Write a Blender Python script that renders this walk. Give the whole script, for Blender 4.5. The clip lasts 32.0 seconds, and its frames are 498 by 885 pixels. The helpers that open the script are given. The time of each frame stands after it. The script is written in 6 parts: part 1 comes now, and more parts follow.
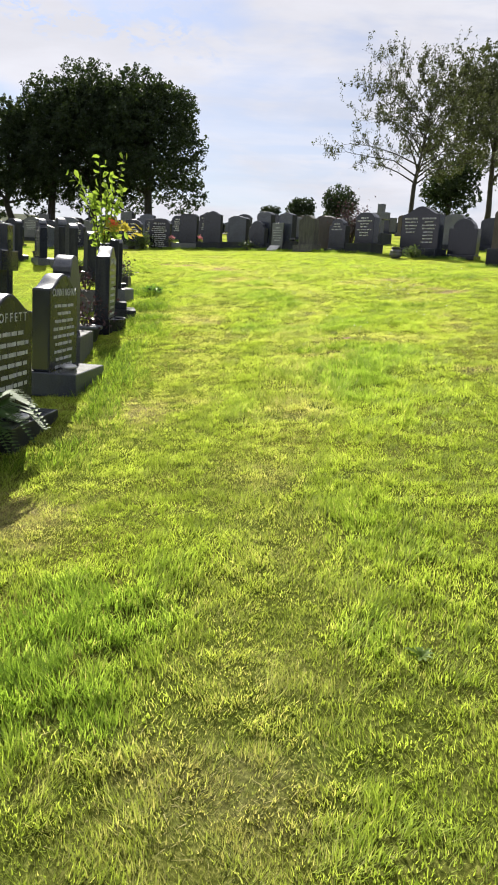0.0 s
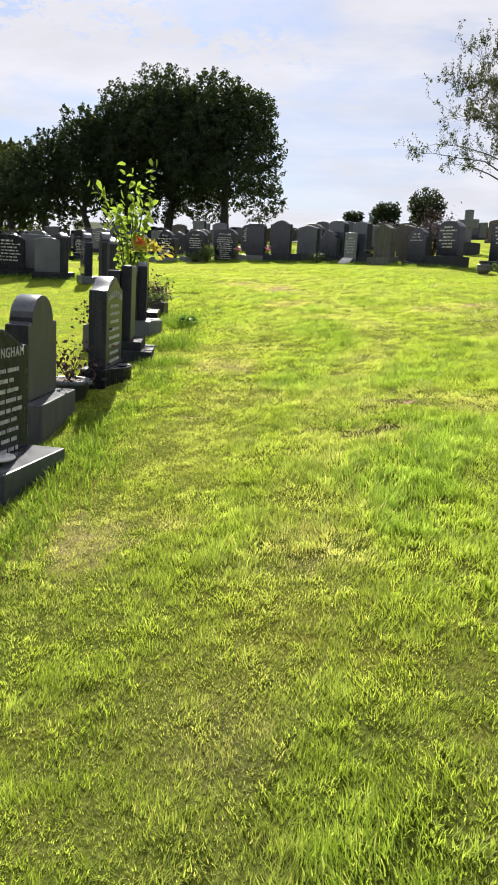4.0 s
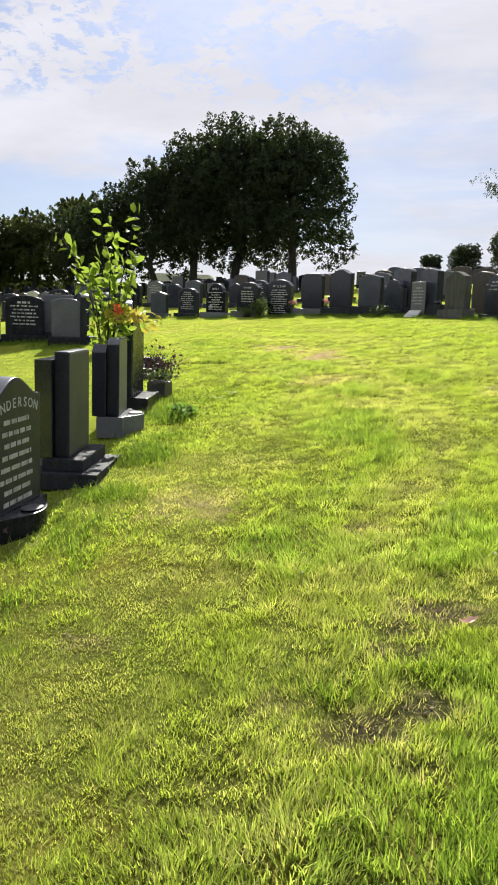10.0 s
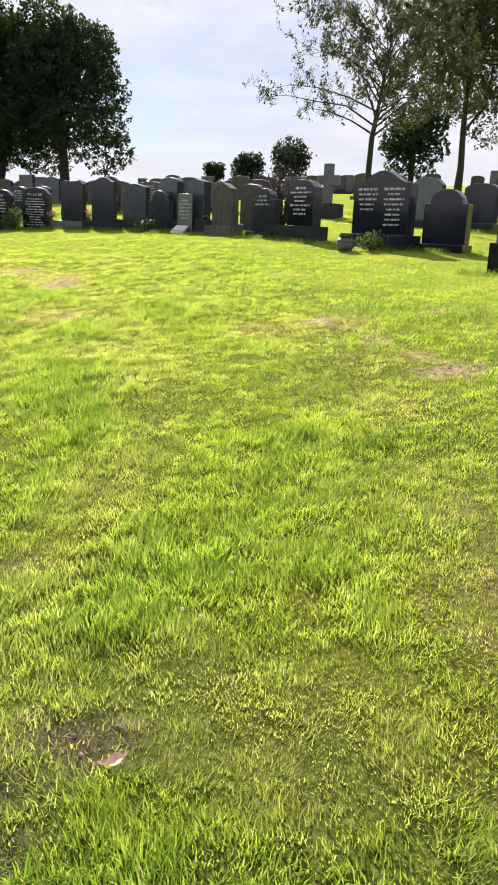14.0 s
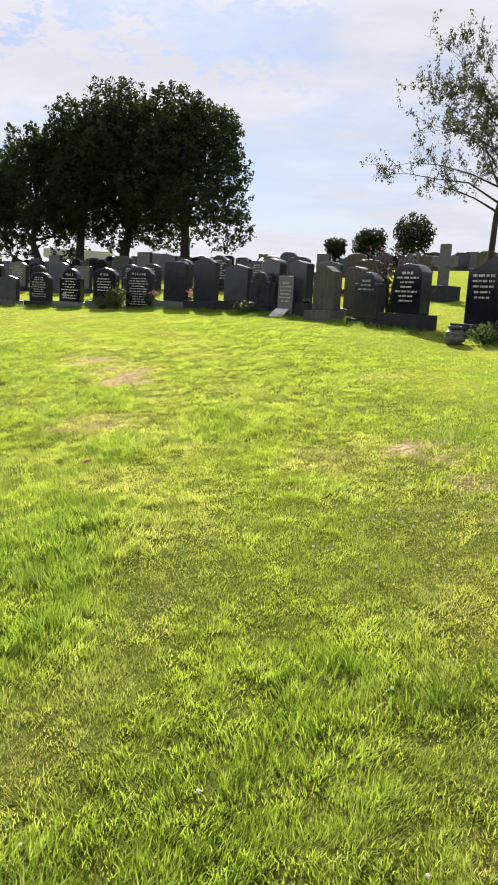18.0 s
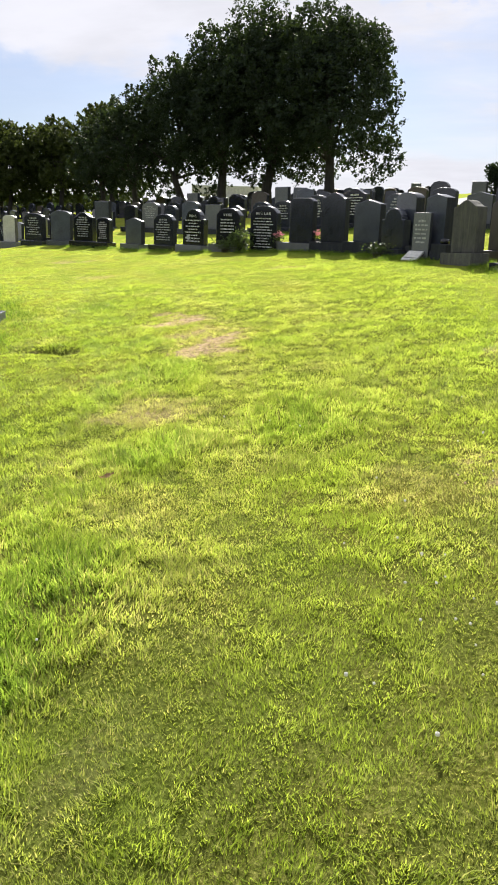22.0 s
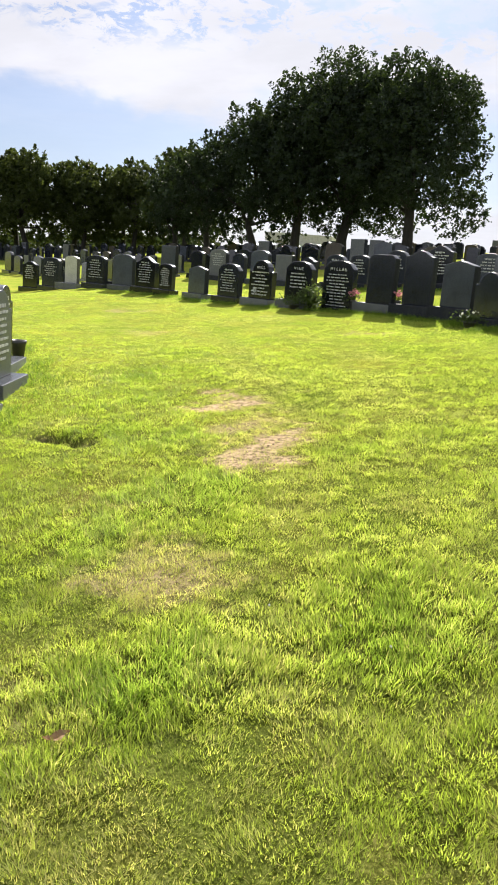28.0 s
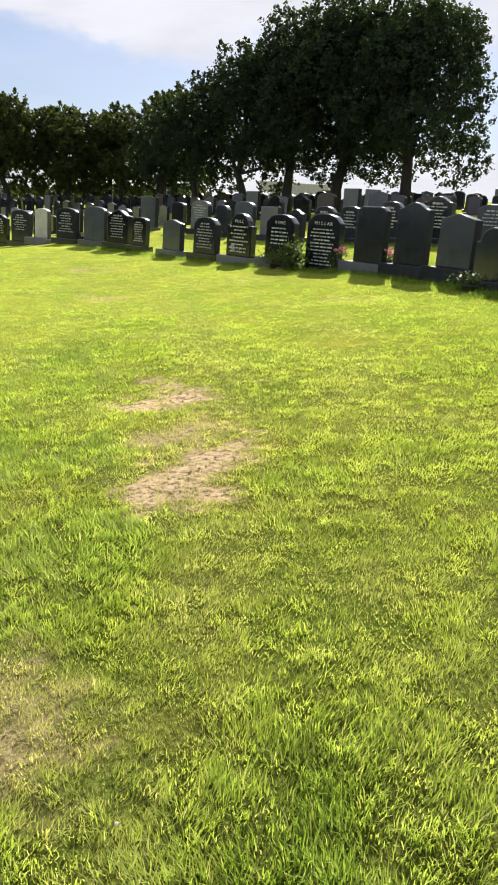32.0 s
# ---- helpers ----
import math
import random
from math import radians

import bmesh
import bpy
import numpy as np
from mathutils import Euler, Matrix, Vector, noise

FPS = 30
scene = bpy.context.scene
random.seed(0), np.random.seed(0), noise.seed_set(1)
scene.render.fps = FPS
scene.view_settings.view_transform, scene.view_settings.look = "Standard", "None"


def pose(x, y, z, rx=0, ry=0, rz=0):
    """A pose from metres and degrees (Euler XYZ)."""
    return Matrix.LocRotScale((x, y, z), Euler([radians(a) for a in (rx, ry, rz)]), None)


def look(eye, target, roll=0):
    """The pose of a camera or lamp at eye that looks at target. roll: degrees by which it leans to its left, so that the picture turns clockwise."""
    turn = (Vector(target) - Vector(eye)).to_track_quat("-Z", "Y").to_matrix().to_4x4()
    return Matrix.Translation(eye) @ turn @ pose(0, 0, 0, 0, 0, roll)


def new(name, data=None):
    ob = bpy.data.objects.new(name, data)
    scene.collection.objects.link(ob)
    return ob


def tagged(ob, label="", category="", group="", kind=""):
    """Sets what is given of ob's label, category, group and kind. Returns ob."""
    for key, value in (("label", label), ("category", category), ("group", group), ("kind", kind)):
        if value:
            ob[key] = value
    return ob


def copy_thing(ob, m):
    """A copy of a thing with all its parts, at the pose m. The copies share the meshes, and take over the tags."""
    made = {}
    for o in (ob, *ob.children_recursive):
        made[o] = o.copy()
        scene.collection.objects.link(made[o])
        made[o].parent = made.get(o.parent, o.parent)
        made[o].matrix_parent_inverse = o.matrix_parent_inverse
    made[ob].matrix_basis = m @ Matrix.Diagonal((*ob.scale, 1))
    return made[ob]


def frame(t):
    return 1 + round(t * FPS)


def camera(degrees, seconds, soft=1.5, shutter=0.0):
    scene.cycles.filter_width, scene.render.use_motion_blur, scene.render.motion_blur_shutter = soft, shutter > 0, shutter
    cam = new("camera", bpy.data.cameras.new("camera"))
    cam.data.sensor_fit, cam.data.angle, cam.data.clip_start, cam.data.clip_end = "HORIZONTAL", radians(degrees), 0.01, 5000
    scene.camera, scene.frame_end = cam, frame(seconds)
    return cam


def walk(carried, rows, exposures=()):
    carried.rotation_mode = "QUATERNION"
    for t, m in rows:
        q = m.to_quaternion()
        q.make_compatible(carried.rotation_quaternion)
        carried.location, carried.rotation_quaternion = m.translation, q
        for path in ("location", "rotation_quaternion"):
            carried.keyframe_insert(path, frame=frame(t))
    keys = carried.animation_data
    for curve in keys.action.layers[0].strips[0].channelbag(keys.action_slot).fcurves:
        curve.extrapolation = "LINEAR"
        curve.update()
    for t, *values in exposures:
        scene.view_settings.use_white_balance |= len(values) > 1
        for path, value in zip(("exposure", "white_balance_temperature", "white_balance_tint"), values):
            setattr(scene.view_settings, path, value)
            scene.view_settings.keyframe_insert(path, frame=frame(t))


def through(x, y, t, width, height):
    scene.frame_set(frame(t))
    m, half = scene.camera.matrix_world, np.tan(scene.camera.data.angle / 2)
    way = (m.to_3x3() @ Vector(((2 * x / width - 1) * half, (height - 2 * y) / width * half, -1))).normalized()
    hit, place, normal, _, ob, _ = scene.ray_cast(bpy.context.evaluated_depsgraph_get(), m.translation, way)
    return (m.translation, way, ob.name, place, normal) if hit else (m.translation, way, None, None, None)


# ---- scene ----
cam = camera(35.7, 32.0, 1.9)
METRES, EYE, TILT, LEAN, TURN = 12.7, 1.5, 0.0, 0.0, 3.3
ROWS = [
    (0.0, 0.0, 0.0, 0.0, 0.77, -12.01, -3.62),
    (0.5, 0.0014, 0.0148, 0.0025, 2.38, -11.18, -3.02),
    (1.0, -0.0008, 0.0393, 0.0066, 2.44, -10.95, -3.33),
    (1.5, 0.0118, 0.0556, 0.0084, 1.65, -11.18, -3.38),
    (2.0, 0.0226, 0.0719, 0.0134, 2.28, -11.83, -3.08),
    (2.5, 0.0176, 0.0945, 0.0154, 3.49, -12.87, -3.56),
    (4.5, 0.0292, 0.1614, 0.0231, 8.0, -11.56, -3.08),
    (5.0, 0.0274, 0.1791, 0.0242, 9.0, -11.24, -2.82),
    (5.5, 0.0366, 0.2006, 0.0285, 10.69, -11.38, -1.67),
    (6.0, 0.0359, 0.2155, 0.03, 12.39, -11.25, -1.31),
    (6.5, 0.0278, 0.2321, 0.0348, 10.79, -10.11, -3.35),
    (7.0, 0.029, 0.2467, 0.0341, 8.72, -9.46, -4.02),
    (7.5, 0.0408, 0.2653, 0.0367, 9.11, -9.96, -2.68),
    (8.0, 0.04, 0.2805, 0.0362, 10.5, -10.34, -1.77),
    (8.5, 0.0377, 0.2993, 0.0403, 10.79, -9.94, -1.95),
    (9.0, 0.0481, 0.3117, 0.0437, 10.55, -8.95, -2.07),
    (9.5, 0.0541, 0.3212, 0.0466, 12.76, -8.85, -1.22),
    (10.0, 0.048, 0.3396, 0.0447, 12.9, -9.08, -2.0),
    (10.5, 0.0421, 0.3538, 0.0484, 11.25, -9.0, -3.01),
    (11.0, 0.0498, 0.3677, 0.0479, 9.83, -9.75, -2.41),
    (11.5, 0.0611, 0.3796, 0.0505, 8.74, -12.14, -1.26),
    (12.0, 0.0624, 0.392, 0.0477, 7.58, -15.49, -0.75),
    (12.5, 0.0554, 0.4135, 0.0495, 4.82, -19.04, -3.64),
    (13.0, 0.0609, 0.422, 0.0513, -0.66, -18.16, -4.87),
    (13.5, 0.0759, 0.4294, 0.0545, -3.06, -16.07, -2.55),
    (14.0, 0.0815, 0.4348, 0.0569, -2.1, -14.96, -2.55),
    (14.5, 0.076, 0.4485, 0.0557, 0.81, -14.01, -5.0),
    (16.5, 0.0923, 0.4977, 0.0622, 4.64, -13.4, -4.66),
    (17.0, 0.0875, 0.5137, 0.0675, 5.04, -12.79, -5.3),
    (17.5, 0.1028, 0.5266, 0.0691, 4.44, -11.65, -3.98),
    (18.0, 0.1104, 0.5335, 0.0755, 6.9, -10.39, -3.23),
    (18.5, 0.1092, 0.5486, 0.0762, 9.77, -8.34, -3.84),
    (19.0, 0.1113, 0.5619, 0.0795, 12.11, -7.26, -3.73),
    (19.5, 0.1233, 0.5732, 0.0833, 15.26, -7.84, -2.69),
    (20.0, 0.1253, 0.5823, 0.0822, 18.02, -9.6, -2.09),
    (20.5, 0.1178, 0.602, 0.0808, 19.16, -11.5, -2.39),
    (21.0, 0.1152, 0.615, 0.0846, 18.87, -13.31, -3.19),
    (21.5, 0.1267, 0.63, 0.0858, 16.85, -14.63, -2.8),
    (22.0, 0.1298, 0.6388, 0.0886, 18.01, -15.58, -1.85),
    (22.5, 0.1195, 0.6499, 0.0871, 19.41, -14.98, -3.45),
    (23.0, 0.109, 0.6596, 0.0894, 19.44, -14.05, -5.24),
    (23.5, 0.1108, 0.6666, 0.0903, 19.3, -13.1, -5.36),
    (24.0, 0.1201, 0.6742, 0.0932, 19.58, -12.55, -4.68),
    (24.5, 0.1187, 0.682, 0.092, 20.15, -12.31, -4.54),
    (25.0, 0.1041, 0.6931, 0.0946, 20.88, -12.24, -5.93),
    (25.5, 0.0975, 0.7006, 0.0934, 22.02, -12.55, -6.65),
    (27.5, 0.0854, 0.7593, 0.1004, 24.19, -13.76, -3.89),
    (28.0, 0.0846, 0.7677, 0.1006, 23.17, -12.69, -4.49),
    (28.5, 0.0927, 0.7837, 0.1024, 23.76, -12.16, -3.18),
    (29.0, 0.0934, 0.794, 0.1041, 26.41, -11.86, -2.1),
    (29.5, 0.084, 0.8082, 0.1042, 26.46, -10.96, -2.39),
    (30.0, 0.0766, 0.817, 0.1072, 24.93, -10.71, -2.62),
    (30.5, 0.0767, 0.8288, 0.1042, 24.04, -12.19, -2.04),
    (31.0, 0.0838, 0.8485, 0.1056, 23.94, -14.34, -1.76),
    (31.5, 0.0831, 0.8596, 0.1065, 23.66, -15.69, -2.71),
    (32.0, 0.0713, 0.8737, 0.1078, 23.05, -16.13, -4.26),
]
walk(cam, [(t, pose(0, 0, EYE, TILT, LEAN, TURN) @ pose(METRES * x, METRES * y, METRES * z, 90 + pitch, roll, yaw)) for t, x, y, z, yaw, pitch, roll in ROWS],
     [(0.0, 1.25), (1.0, 1.27), (2.5, 1.26), (5.0, 1.28), (7.5, 1.24), (9.0, 1.23), (11.0, 1.18), (12.0, 1.16), (13.0, 1.23), (14.0, 1.36), (17.0, 1.28), (18.6, 1.19), (20.0, 1.05), (21.6, 1.27), (22.8, 1.35), (25.0, 1.34), (28.0, 1.38), (29.0, 1.34), (30.0, 1.29), (31.0, 1.25), (32.0, 1.30)])

# ---- world, sun, exposure ----
SUN_AZ, SUN_EL = -17.0, 36.0          # degrees clockwise from +y, and above the horizon
world = bpy.data.worlds.new("sky")
scene.world = world
world.use_nodes = True


def build_sky():
    nt = world.node_tree
    nt.nodes.clear()
    out = nt.nodes.new("ShaderNodeOutputWorld")
    bg = nt.nodes.new("ShaderNodeBackground")
    sky = nt.nodes.new("ShaderNodeTexSky")
    sky.sky_type, sky.sun_disc = "NISHITA", False
    sky.sun_elevation, sky.sun_rotation = radians(SUN_EL), radians(SUN_AZ)
    sky.air_density, sky.dust_density, sky.ozone_density = 1.0, 1.0, 1.0
    co = nt.nodes.new("ShaderNodeTexCoord")
    # project the direction on a flat cloud deck, so that clouds flatten towards the horizon
    sep = nt.nodes.new("ShaderNodeSeparateXYZ")
    nt.links.new(co.outputs["Generated"], sep.inputs[0])
    up = nt.nodes.new("ShaderNodeMath"); up.operation = "MAXIMUM"; up.inputs[1].default_value = 0.0
    nt.links.new(sep.outputs["Z"], up.inputs[0])
    lift = nt.nodes.new("ShaderNodeMath"); lift.operation = "ADD"; lift.inputs[1].default_value = 0.16
    nt.links.new(up.outputs[0], lift.inputs[0])
    dx = nt.nodes.new("ShaderNodeMath"); dx.operation = "DIVIDE"
    dy = nt.nodes.new("ShaderNodeMath"); dy.operation = "DIVIDE"
    for m, k in ((dx, "X"), (dy, "Y")):
        nt.links.new(sep.outputs[k], m.inputs[0]); nt.links.new(lift.outputs[0], m.inputs[1])
    com = nt.nodes.new("ShaderNodeCombineXYZ")
    nt.links.new(dx.outputs[0], com.inputs[0]); nt.links.new(dy.outputs[0], com.inputs[1])

    def fbm(scale, detail, rough, offset, dist=0.0):
        mp = nt.nodes.new("ShaderNodeMapping")
        mp.inputs["Location"].default_value = offset
        mp.inputs["Scale"].default_value = (0.62, 1.0, 1.0)
        nt.links.new(com.outputs[0], mp.inputs[0])
        n = nt.nodes.new("ShaderNodeTexNoise")
        n.inputs["Scale"].default_value, n.inputs["Detail"].default_value = scale, detail
        n.inputs["Roughness"].default_value, n.inputs["Distortion"].default_value = rough, dist
        nt.links.new(mp.outputs[0], n.inputs["Vector"])
        return n.outputs["Fac"]

    def ramp(src, a, b, ca=0.0, cb=1.0):
        r = nt.nodes.new("ShaderNodeMapRange")
        r.interpolation_type = "SMOOTHSTEP"
        for i, v in enumerate((a, b, ca, cb)):
            r.inputs[i + 1].default_value = v
        nt.links.new(src, r.inputs[0])
        return r.outputs[0]

    # thin veils, and high on one side a field of small broken cloud over a smooth bank
    turn = nt.nodes.new("ShaderNodeMath"); turn.operation = "DIVIDE"
    nt.links.new(sep.outputs["X"], turn.inputs[0]); nt.links.new(sep.outputs["Y"], turn.inputs[1])

    def times(a, b):
        m = nt.nodes.new("ShaderNodeMath"); m.operation = "MULTIPLY"
        nt.links.new(a, m.inputs[0]); nt.links.new(b, m.inputs[1])
        return m.outputs[0]

    def most(a, b):
        m = nt.nodes.new("ShaderNodeMath"); m.operation = "MAXIMUM"
        nt.links.new(a, m.inputs[0]); nt.links.new(b, m.inputs[1])
        return m.outputs[0]

    def grain(size, detail, rough, shift, squash=2.2):
        mp = nt.nodes.new("ShaderNodeMapping")
        mp.inputs["Location"].default_value = shift
        mp.inputs["Scale"].default_value = (size, size, size * squash)
        nt.links.new(co.outputs["Generated"], mp.inputs[0])
        n = nt.nodes.new("ShaderNodeTexNoise")
        n.inputs["Scale"].default_value, n.inputs["Detail"].default_value = 1.0, detail
        n.inputs["Roughness"].default_value, n.inputs["Distortion"].default_value = rough, 0.4
        nt.links.new(mp.outputs[0], n.inputs["Vector"])
        return n.outputs["Fac"]

    # the height above the horizon, bent a little so that no edge runs level
    bent = nt.nodes.new("ShaderNodeMath"); bent.operation = "MULTIPLY_ADD"
    bent.inputs[1].default_value = 0.11
    nt.links.new(grain(5.0, 5, 0.55, (4.0, 0.0, 2.0), 1.5), bent.inputs[0]); nt.links.new(sep.outputs["Z"], bent.inputs[2])
    high = bent.outputs[0]                                   # 0.055 above the true height on the mean
    side = ramp(turn.outputs[0], -0.04, -0.30)
    veil = ramp(fbm(0.55, 6, 0.60, (3.1, 1.7, 0.0), 0.6), 0.26, 0.56, 0.62, 0.98)
    streak = ramp(grain(6.0, 6, 0.6, (1.0, 3.0, 5.0), 7.0), 0.35, 0.62, 0.68, 1.0)
    bank = times(ramp(high, 0.215, 0.262), ramp(high, 0.335, 0.285))
    clear = times(times(ramp(high, 0.125, 0.165), ramp(high, 0.255, 0.215)), side)
    calm = ramp(clear, 0.0, 1.0, 1.0, 0.22)
    broken = ramp(grain(2.6, 5, 0.55, (6.0, 1.0, 3.0), 2.6), 0.38, 0.52, 0.52, 1.0)
    lower = times(times(times(veil, streak), calm), broken)
    flock = ramp(grain(30.0, 8, 0.66, (2.0, 7.0, 1.0)), 0.40, 0.50)
    fleck = ramp(grain(36.0, 5, 0.6, (9.0, 2.0, 4.0)), 0.32, 0.56, 0.30, 1.0)
    gap = ramp(grain(4.2, 4, 0.5, (0.0, 5.0, 8.0), 3.2), 0.32, 0.44, 0.30, 1.0)
    heaps = times(times(flock, fleck), gap)
    upper = ramp(high, 0.275, 0.330)
    both = nt.nodes.new("ShaderNodeMix"); both.data_type = "FLOAT"
    nt.links.new(times(upper, ramp(turn.outputs[0], -0.06, -0.22)), both.inputs[0])
    nt.links.new(most(lower, times(bank, side)), both.inputs[2]); nt.links.new(heaps, both.inputs[3])
    # a smooth blue opening beside the broken cloud
    opening = times(times(ramp(turn.outputs[0], -0.05, -0.13), ramp(turn.outputs[0], -0.37, -0.27)), times(ramp(high, 0.312, 0.340), ramp(high, 0.405, 0.365)))
    cap = ramp(times(both.outputs[0], ramp(opening, 0.0, 1.0, 1.0, 0.38)), 0.0, 0.90, 0.20, 0.99)
    shade = ramp(fbm(2.2, 6, 0.6, (1.0, 9.0, 0.0)), 0.3, 0.7, 0.90, 1.04)
    white = nt.nodes.new("ShaderNodeMix"); white.data_type = "RGBA"; white.blend_type = "MULTIPLY"
    white.inputs[0].default_value = 1.0
    white.inputs[6].default_value = (7.2, 7.2, 7.85, 1)
    nt.links.new(shade, white.inputs[7])
    mix = nt.nodes.new("ShaderNodeMix"); mix.data_type = "RGBA"
    nt.links.new(cap, mix.inputs[0])
    blue = nt.nodes.new("ShaderNodeMix"); blue.data_type = "RGBA"; blue.blend_type = "MULTIPLY"
    blue.inputs[0].default_value = 1.0
    blue.inputs[7].default_value = (0.48, 0.57, 0.76, 1)
    nt.links.new(sky.outputs[0], blue.inputs[6])
    nt.links.new(blue.outputs[2], mix.inputs[6]); nt.links.new(white.outputs[2], mix.inputs[7])
    nt.links.new(mix.outputs[2], bg.inputs["Color"])
    bg.inputs["Strength"].default_value = 0.05
    nt.links.new(bg.outputs[0], out.inputs["Surface"])


build_sky()
sun = new("sun", bpy.data.lights.new("sun", "SUN"))
sun.data.energy, sun.data.angle, sun.data.color = 5.0, radians(0.6), (1.0, 0.95, 0.86)
az, el = radians(SUN_AZ), radians(SUN_EL)
sun.matrix_world = look((60 * math.sin(az) * math.cos(el), 60 * math.cos(az) * math.cos(el), 60 * math.sin(el)), (0, 0, 0))


# ---- materials ----
def material(name):
    m = bpy.data.materials.new(name)
    m.use_nodes = True
    nt = m.node_tree
    return m, nt, nt.nodes["Principled BSDF"]


def noise_node(nt, scale, detail=4, rough=0.55, coords="Object", stretch=(1, 1, 1)):
    co = nt.nodes.new("ShaderNodeTexCoord")
    mp = nt.nodes.new("ShaderNodeMapping")
    mp.inputs["Scale"].default_value = stretch
    nt.links.new(co.outputs[coords], mp.inputs[0])
    n = nt.nodes.new("ShaderNodeTexNoise")
    n.inputs["Scale"].default_value, n.inputs["Detail"].default_value, n.inputs["Roughness"].default_value = scale, detail, rough
    nt.links.new(mp.outputs[0], n.inputs["Vector"])
    return n.outputs["Fac"]


def color_ramp(nt, src, stops):
    r = nt.nodes.new("ShaderNodeValToRGB")
    while len(r.color_ramp.elements) < len(stops):
        r.color_ramp.elements.new(0.5)
    for e, (p, c) in zip(r.color_ramp.elements, stops):
        e.position, e.color = p, (*c, 1)
    nt.links.new(src, r.inputs[0])
    return r.outputs[0]


def mixed(nt, a, b, fac, mode="MIX"):
    m = nt.nodes.new("ShaderNodeMix")
    m.data_type, m.blend_type = "RGBA", mode
    for sock, v in ((m.inputs[0], fac), (m.inputs[6], a), (m.inputs[7], b)):
        if isinstance(v, (int, float)):
            sock.default_value = v
        elif isinstance(v, tuple):
            sock.default_value = (*v, 1)
        else:
            nt.links.new(v, sock)
    return m.outputs[2]


def bump(nt, bsdf, src, strength, distance):
    b = nt.nodes.new("ShaderNodeBump")
    b.inputs["Strength"].default_value, b.inputs["Distance"].default_value = strength, distance
    nt.links.new(src, b.inputs["Height"])
    nt.links.new(b.outputs[0], bsdf.inputs["Normal"])


def random_value(nt):
    return nt.nodes.new("ShaderNodeObjectInfo").outputs["Random"]


def granite(name, dark, light, rough=0.22, stain=0.25, relief=0.0, gloss=0.45):
    """Speckled granite, polished or pitched, with rain streaks and dust."""
    m, nt, b = material(name)
    speck = color_ramp(nt, noise_node(nt, 170, 3, 0.7), [(0.36, dark), (0.52, tuple((p + q) / 2 for p, q in zip(dark, light))), (0.68, light)])
    cloud = color_ramp(nt, noise_node(nt, 3.5, 5, 0.6), [(0.3, (0.78, 0.78, 0.78)), (0.7, (1.15, 1.15, 1.12))])
    body = mixed(nt, speck, cloud, 1.0, "MULTIPLY")
    streak = color_ramp(nt, noise_node(nt, 5.0, 6, 0.65, "Object", (3.5, 3.5, 0.5)), [(0.48, (0, 0, 0)), (0.72, (1, 1, 1))])
    dirt = mixed(nt, body, (0.15, 0.15, 0.12), mixed(nt, (0, 0, 0), streak, stain))
    tone = nt.nodes.new("ShaderNodeMapRange")
    tone.inputs[3].default_value, tone.inputs[4].default_value = 0.8, 1.25
    nt.links.new(random_value(nt), tone.inputs[0])
    nt.links.new(mixed(nt, dirt, tone.outputs[0], 1.0, "MULTIPLY"), b.inputs["Base Color"])
    rr = nt.nodes.new("ShaderNodeMapRange")
    rr.inputs[3].default_value, rr.inputs[4].default_value = rough, min(1.0, rough + 0.10)
    nt.links.new(noise_node(nt, 7, 5, 0.6), rr.inputs[0])
    nt.links.new(rr.outputs[0], b.inputs["Roughness"])
    b.inputs["Specular IOR Level"].default_value = 0.15 if relief else gloss
    if relief:
        bump(nt, b, noise_node(nt, 38, 6, 0.7), relief, 0.02)
    return m


GRANITE = {
    # side row copies: gloss cut, black and dark lightened in place of sky reflection
    "dull_black": granite("side_row_black_granite", (0.0060, 0.0068, 0.0110), (0.024, 0.0255, 0.034), 0.22, 0.10, 0.0, 0.11),
    "dull_dark": granite("side_row_dark_granite", (0.0120, 0.0135, 0.0190), (0.046, 0.048, 0.060), 0.26, 0.12, 0.0, 0.11),
    "dull_blue": granite("side_row_blue_grey_granite", (0.028, 0.034, 0.048), (0.10, 0.112, 0.140), 0.28, 0.15, 0.0, 0.25),
    "black": granite("black_granite", (0.0026, 0.0036, 0.0075), (0.009, 0.0115, 0.021), 0.07, 0.04, 0.0, 0.6),
    "dark": granite("dark_granite", (0.0075, 0.0092, 0.0160), (0.026, 0.031, 0.048), 0.08, 0.03, 0.0, 0.6),
    "mirror": granite("mirror_polished_black_granite", (0.0026, 0.0036, 0.0085), (0.008, 0.0105, 0.022), 0.04, 0.03, 0.0, 0.55),
    "slate": granite("honed_grey_granite", (0.030, 0.032, 0.038), (0.100, 0.104, 0.116), 0.42, 0.30, 0.0, 0.2),
    "blue": granite("blue_grey_granite", (0.028, 0.033, 0.048), (0.095, 0.108, 0.145), 0.10, 0.05, 0.0, 0.6),
    "grey": granite("grey_granite", (0.045, 0.050, 0.062), (0.150, 0.158, 0.180), 0.36, 0.25),
    "brown": granite("brown_granite", (0.032, 0.025, 0.021), (0.085, 0.068, 0.058), 0.36, 0.15),
    "pale": granite("pale_granite", (0.28, 0.28, 0.27), (0.56, 0.55, 0.52), 0.5, 0.30),
    "worn": granite("weathered_sandstone", (0.042, 0.043, 0.044), (0.135, 0.133, 0.128), 0.85, 0.75, 0.35),
    # polished, and paler than the stone: the sky's glint is painted into it
    "rim": granite("sky_glint_granite_rim", (0.030, 0.034, 0.044), (0.100, 0.108, 0.130), 0.16, 0.10, 0.0, 0.9),
    "rough": granite("pitched_granite", (0.010, 0.012, 0.017), (0.040, 0.044, 0.054), 0.62, 0.15, 0.6),
}


